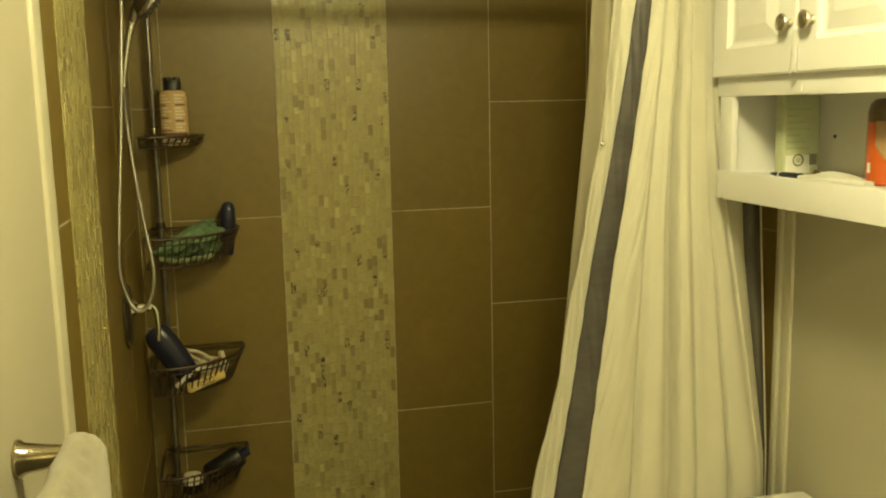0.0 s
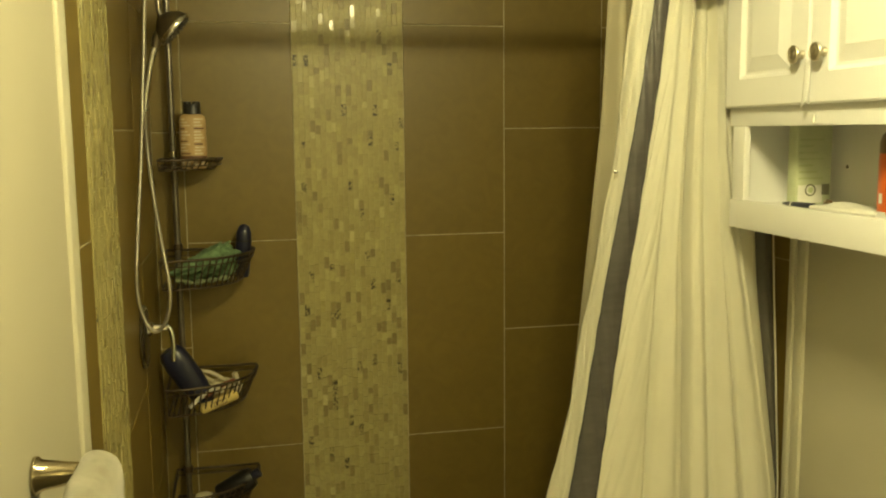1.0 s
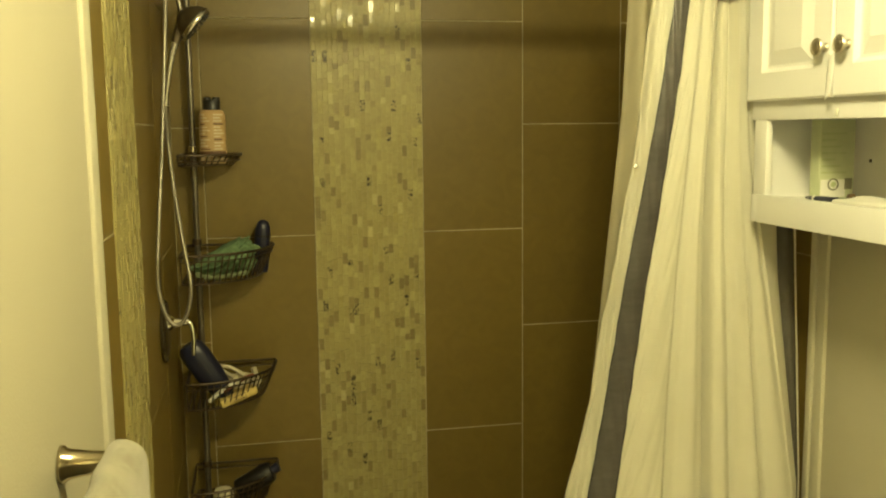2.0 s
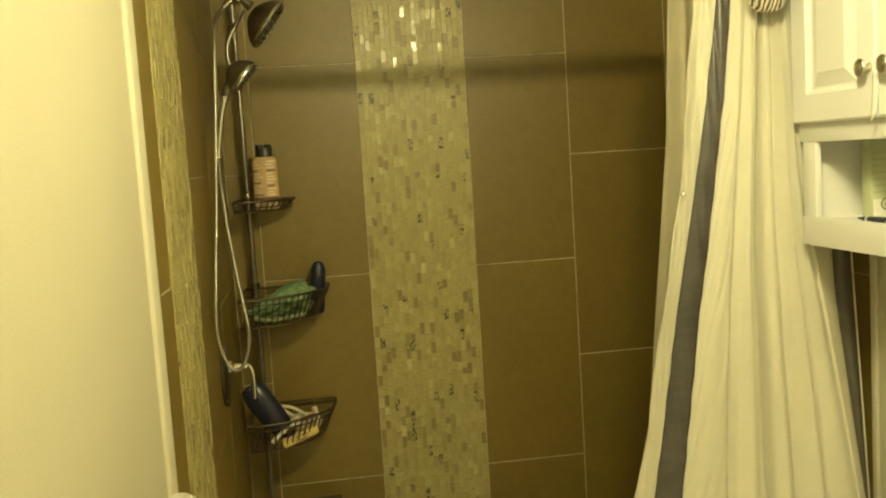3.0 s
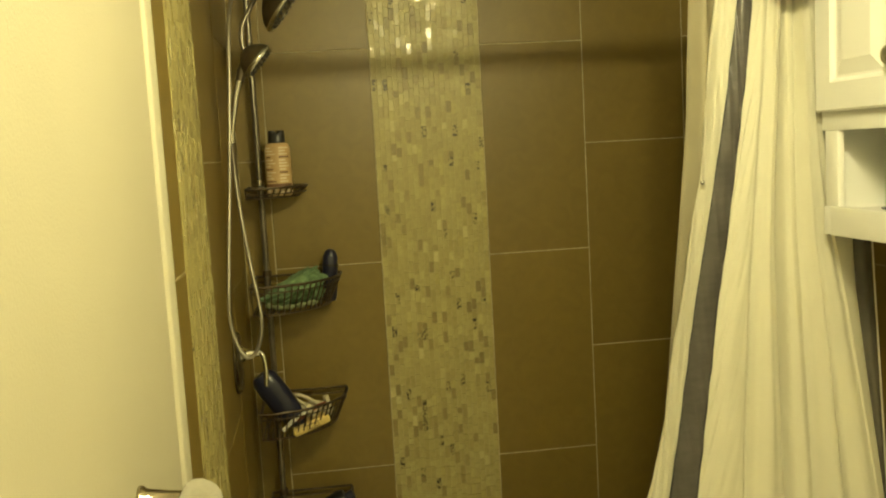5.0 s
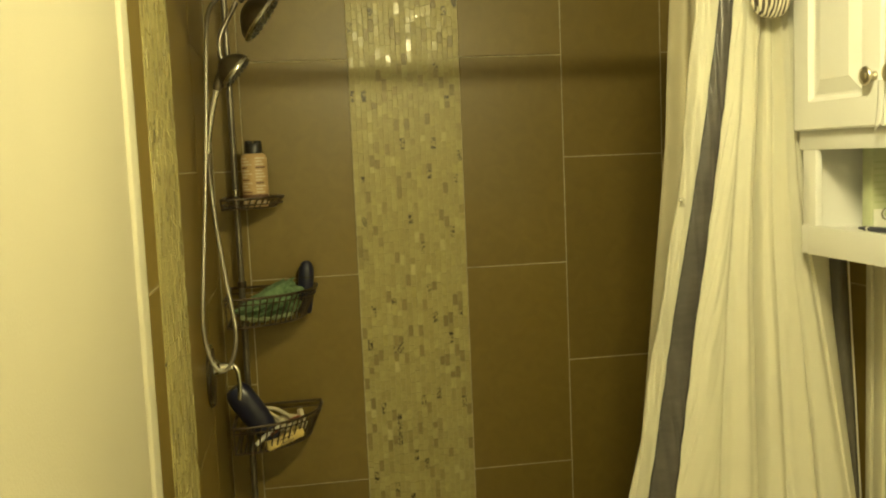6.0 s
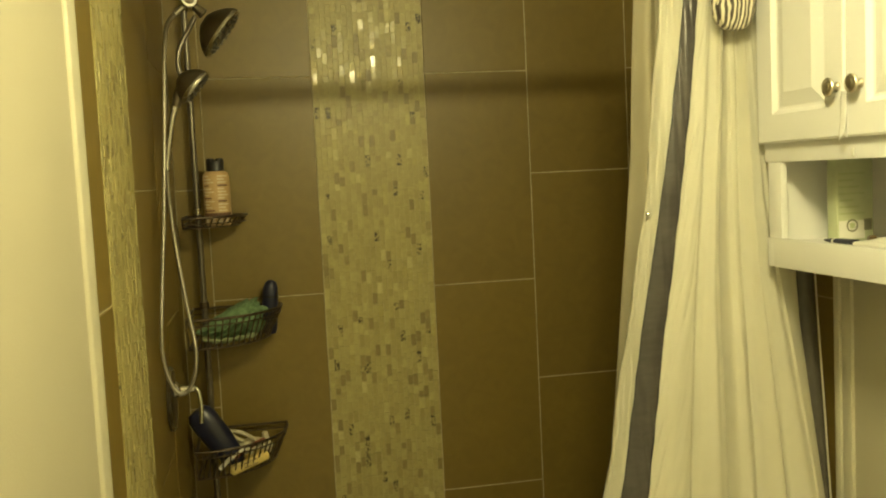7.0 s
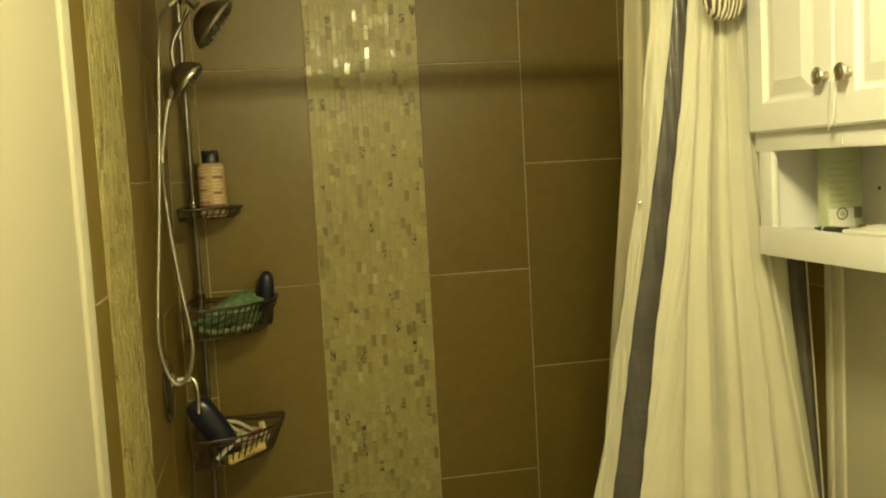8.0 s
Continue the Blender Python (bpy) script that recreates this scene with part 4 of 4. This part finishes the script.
part("body", lathe(bmesh.new(), [(0, 0), (0.024, 0), (0.026, 0.004), (0.026, 0.026), (0, 0.026)], 26), BLACK_PL, jar)
part("lid", lathe(bmesh.new(), [(0, 0.026), (0.027, 0.026), (0.027, 0.040), (0.022, 0.050), (0.010, 0.054), (0, 0.055)], 26), CREAM_PL, jar, "rounded cream lid")


# ---- tiles, last: every large tile is a piece of its wall ----
def slab(w, h, t=0.008, ch=0.0009):
    """A tile face of w by h: x across, z up, its front towards -y."""
    a, b = w / 2, h / 2
    vs = [(-a, 0, -b), (a, 0, -b), (a, 0, b), (-a, 0, b), (-a, -t + ch, -b), (a, -t + ch, -b), (a, -t + ch, b), (-a, -t + ch, b),
          (-a + ch, -t, -b + ch), (a - ch, -t, -b + ch), (a - ch, -t, b - ch), (-a + ch, -t, b - ch)]
    fs = [(8, 9, 10, 11)]
    for k in range(4):
        j = (k + 1) % 4
        fs += [(k, j, 4 + j, 4 + k), (4 + k, 4 + j, 8 + j, 8 + k)]
    return vs, fs


def slab_mesh(name, w, h, mat, t=0.008, ch=0.0009):
    me = bpy.data.meshes.new(name)
    vs, fs = slab(w, h, t, ch)
    me.from_pydata(vs, [], fs)
    me.materials.append(mat)
    return me


JOINT = 0.0031
rng = random.Random(7)
shared = {}


def lay(wall, turn, at, u0, u1, z0, z1):
    """One tile on a wall; turn is the wall's angle, at(u, z) its place."""
    w, h = u1 - u0 - JOINT, z1 - z0 - JOINT
    if w < 0.01 or h < 0.01:
        return
    key = (round(w, 4), round(h, 4))
    if key not in shared:
        shared[key] = slab_mesh("tile", w, h, TILE)
    ob = new("tile", shared[key])
    ob.parent = wall
    ob.matrix_basis = Matrix.Translation(at((u0 + u1) / 2, (z0 + z1) / 2)) @ Matrix.Rotation(turn, 4, "Z") @ pose(0, 0, 0, rng.uniform(-.08, .08), 0, rng.uniform(-.12, .12))


def column(wall, turn, at, u0, u1, first):
    z = first
    while z > 0:
        z -= 0.61
    while z < CEIL:
        lay(wall, turn, at, u0, u1, max(0, z), min(CEIL, z + 0.61))
        z += 0.61


back_at = lambda u, z: Vector((u, 0.008, z))
left_at = lambda u, z: Vector((LEFT - 0.008, u, z))
right_at = lambda u, z: Vector((RIGHT + 0.008, u, z))
M0, M1 = -0.622, -0.305
for u0, u1, first in ((LEFT, -0.927, 0.92), (-0.927, M0, 1.22), (M1, -0.001, 1.22), (-0.001, 0.305, 0.922), (0.305, RIGHT, 1.22)):
    column(wall_back, 0, back_at, u0, u1, first)
LM0, LM1 = -1.095, -0.766
for u0, u1, first in ((TILE_L_END, LM0, 1.358), (LM1, -0.40, 0.925), (-0.40, -0.095, 1.22), (-0.095, 0.0, 0.925)):
    column(wall_left_tiled, radians(90), left_at, u0, u1, first)
for u0, u1, first in ((TILE_R_END, -0.61, 1.22), (-0.61, -0.305, 0.915), (-0.305, 0.0, 1.22)):
    column(wall_right_tiled, radians(-90), right_at, u0, u1, first)

# backing of the mosaic bands, darker grout behind the small stones
gm = B((M0 + 0.001, 0.0009, 0), (M1 - 0.001, 0.0040, CEIL))
part("mosaic_grout", gm, GROUT_M, wall_back, "dark grout behind the mosaic")
gl = B((LEFT - 0.0040, LM0 + 0.001, 0), (LEFT - 0.0009, LM1 - 0.001, CEIL))
part("mosaic_grout", gl, GROUT_M, wall_left_tiled, "dark grout behind the mosaic")

PITCH, LONG, MJ = (M1 - M0) / 21, 0.033, 0.0009
stone_meshes = {}


def stones(u0, u1, seed):
    """Places of the upright stones of one band: columns with jittered ends."""
    r = random.Random(seed)
    n = max(1, round((u1 - u0) / PITCH))
    p = (u1 - u0) / n
    out = []
    for c in range(n):
        z = -LONG * r.random()
        while z < CEIL:
            ln = LONG * r.choice((0.55, 0.8, 1.0, 1.0, 1.0, 1.0))
            if z > 0.0 and z + ln < CEIL:
                out.append((u0 + p * (c + 0.5), z + ln / 2, p - MJ, ln - MJ, r.uniform(-0.4, 0.4), r.uniform(-0.5, 0.5), r.uniform(0.0, 0.0014)))
            z += ln
    return out


def stone_matrix(turn, at, s):
    return Matrix.Translation(at(s[0], s[1])) @ Matrix.Rotation(turn, 4, "Z") @ pose(0, -s[6], 0, s[4], 0, s[5])


def joined(name, wall, turn, at, todo):
    vs, fs = [], []
    for s in todo:
        v, f = slab(s[2], s[3], 0.0085, 0.0006)
        m, k = stone_matrix(turn, at, s), len(vs)
        vs += [m @ Vector(q) for q in v]
        fs += [tuple(i + k for i in q) for q in f]
    me = bpy.data.meshes.new(name)
    me.from_pydata(vs, [], fs)
    me.materials.append(MOSAIC_J)
    ob = new(name, me)
    ob.parent = wall
    tagged(ob, "pale green and cream stone mosaic", kind="stuff")


mos = stones(M0 + 0.001, M1 - 0.001, 3)
single = [s for s in mos if 1.22 < s[1] < 1.90][:300]
chosen = set(id(s) for s in single)
joined("mosaic_stones", wall_back, 0, back_at, [s for s in mos if id(s) not in chosen])


def singles(wall, turn, at, todo):
    for s in todo:
        key = (round(s[2], 4), round(s[3], 4))
        if key not in stone_meshes:
            stone_meshes[key] = slab_mesh("mosaic_stone", s[2], s[3], MOSAIC, 0.0085, 0.0006)
        ob = new("mosaic_stone", stone_meshes[key])
        ob.parent = wall
        ob.matrix_basis = stone_matrix(turn, at, s)


singles(wall_back, 0, back_at, single)
side = stones(LM0 + 0.001, LM1 - 0.001, 4)
side_single = [s for s in side if 1.25 < s[1] < 1.85][:300]
taken = set(id(s) for s in side_single)
singles(wall_left_tiled, radians(90), left_at, side_single)
joined("mosaic_stones", wall_left_tiled, radians(90), left_at, [s for s in side if id(s) not in taken])
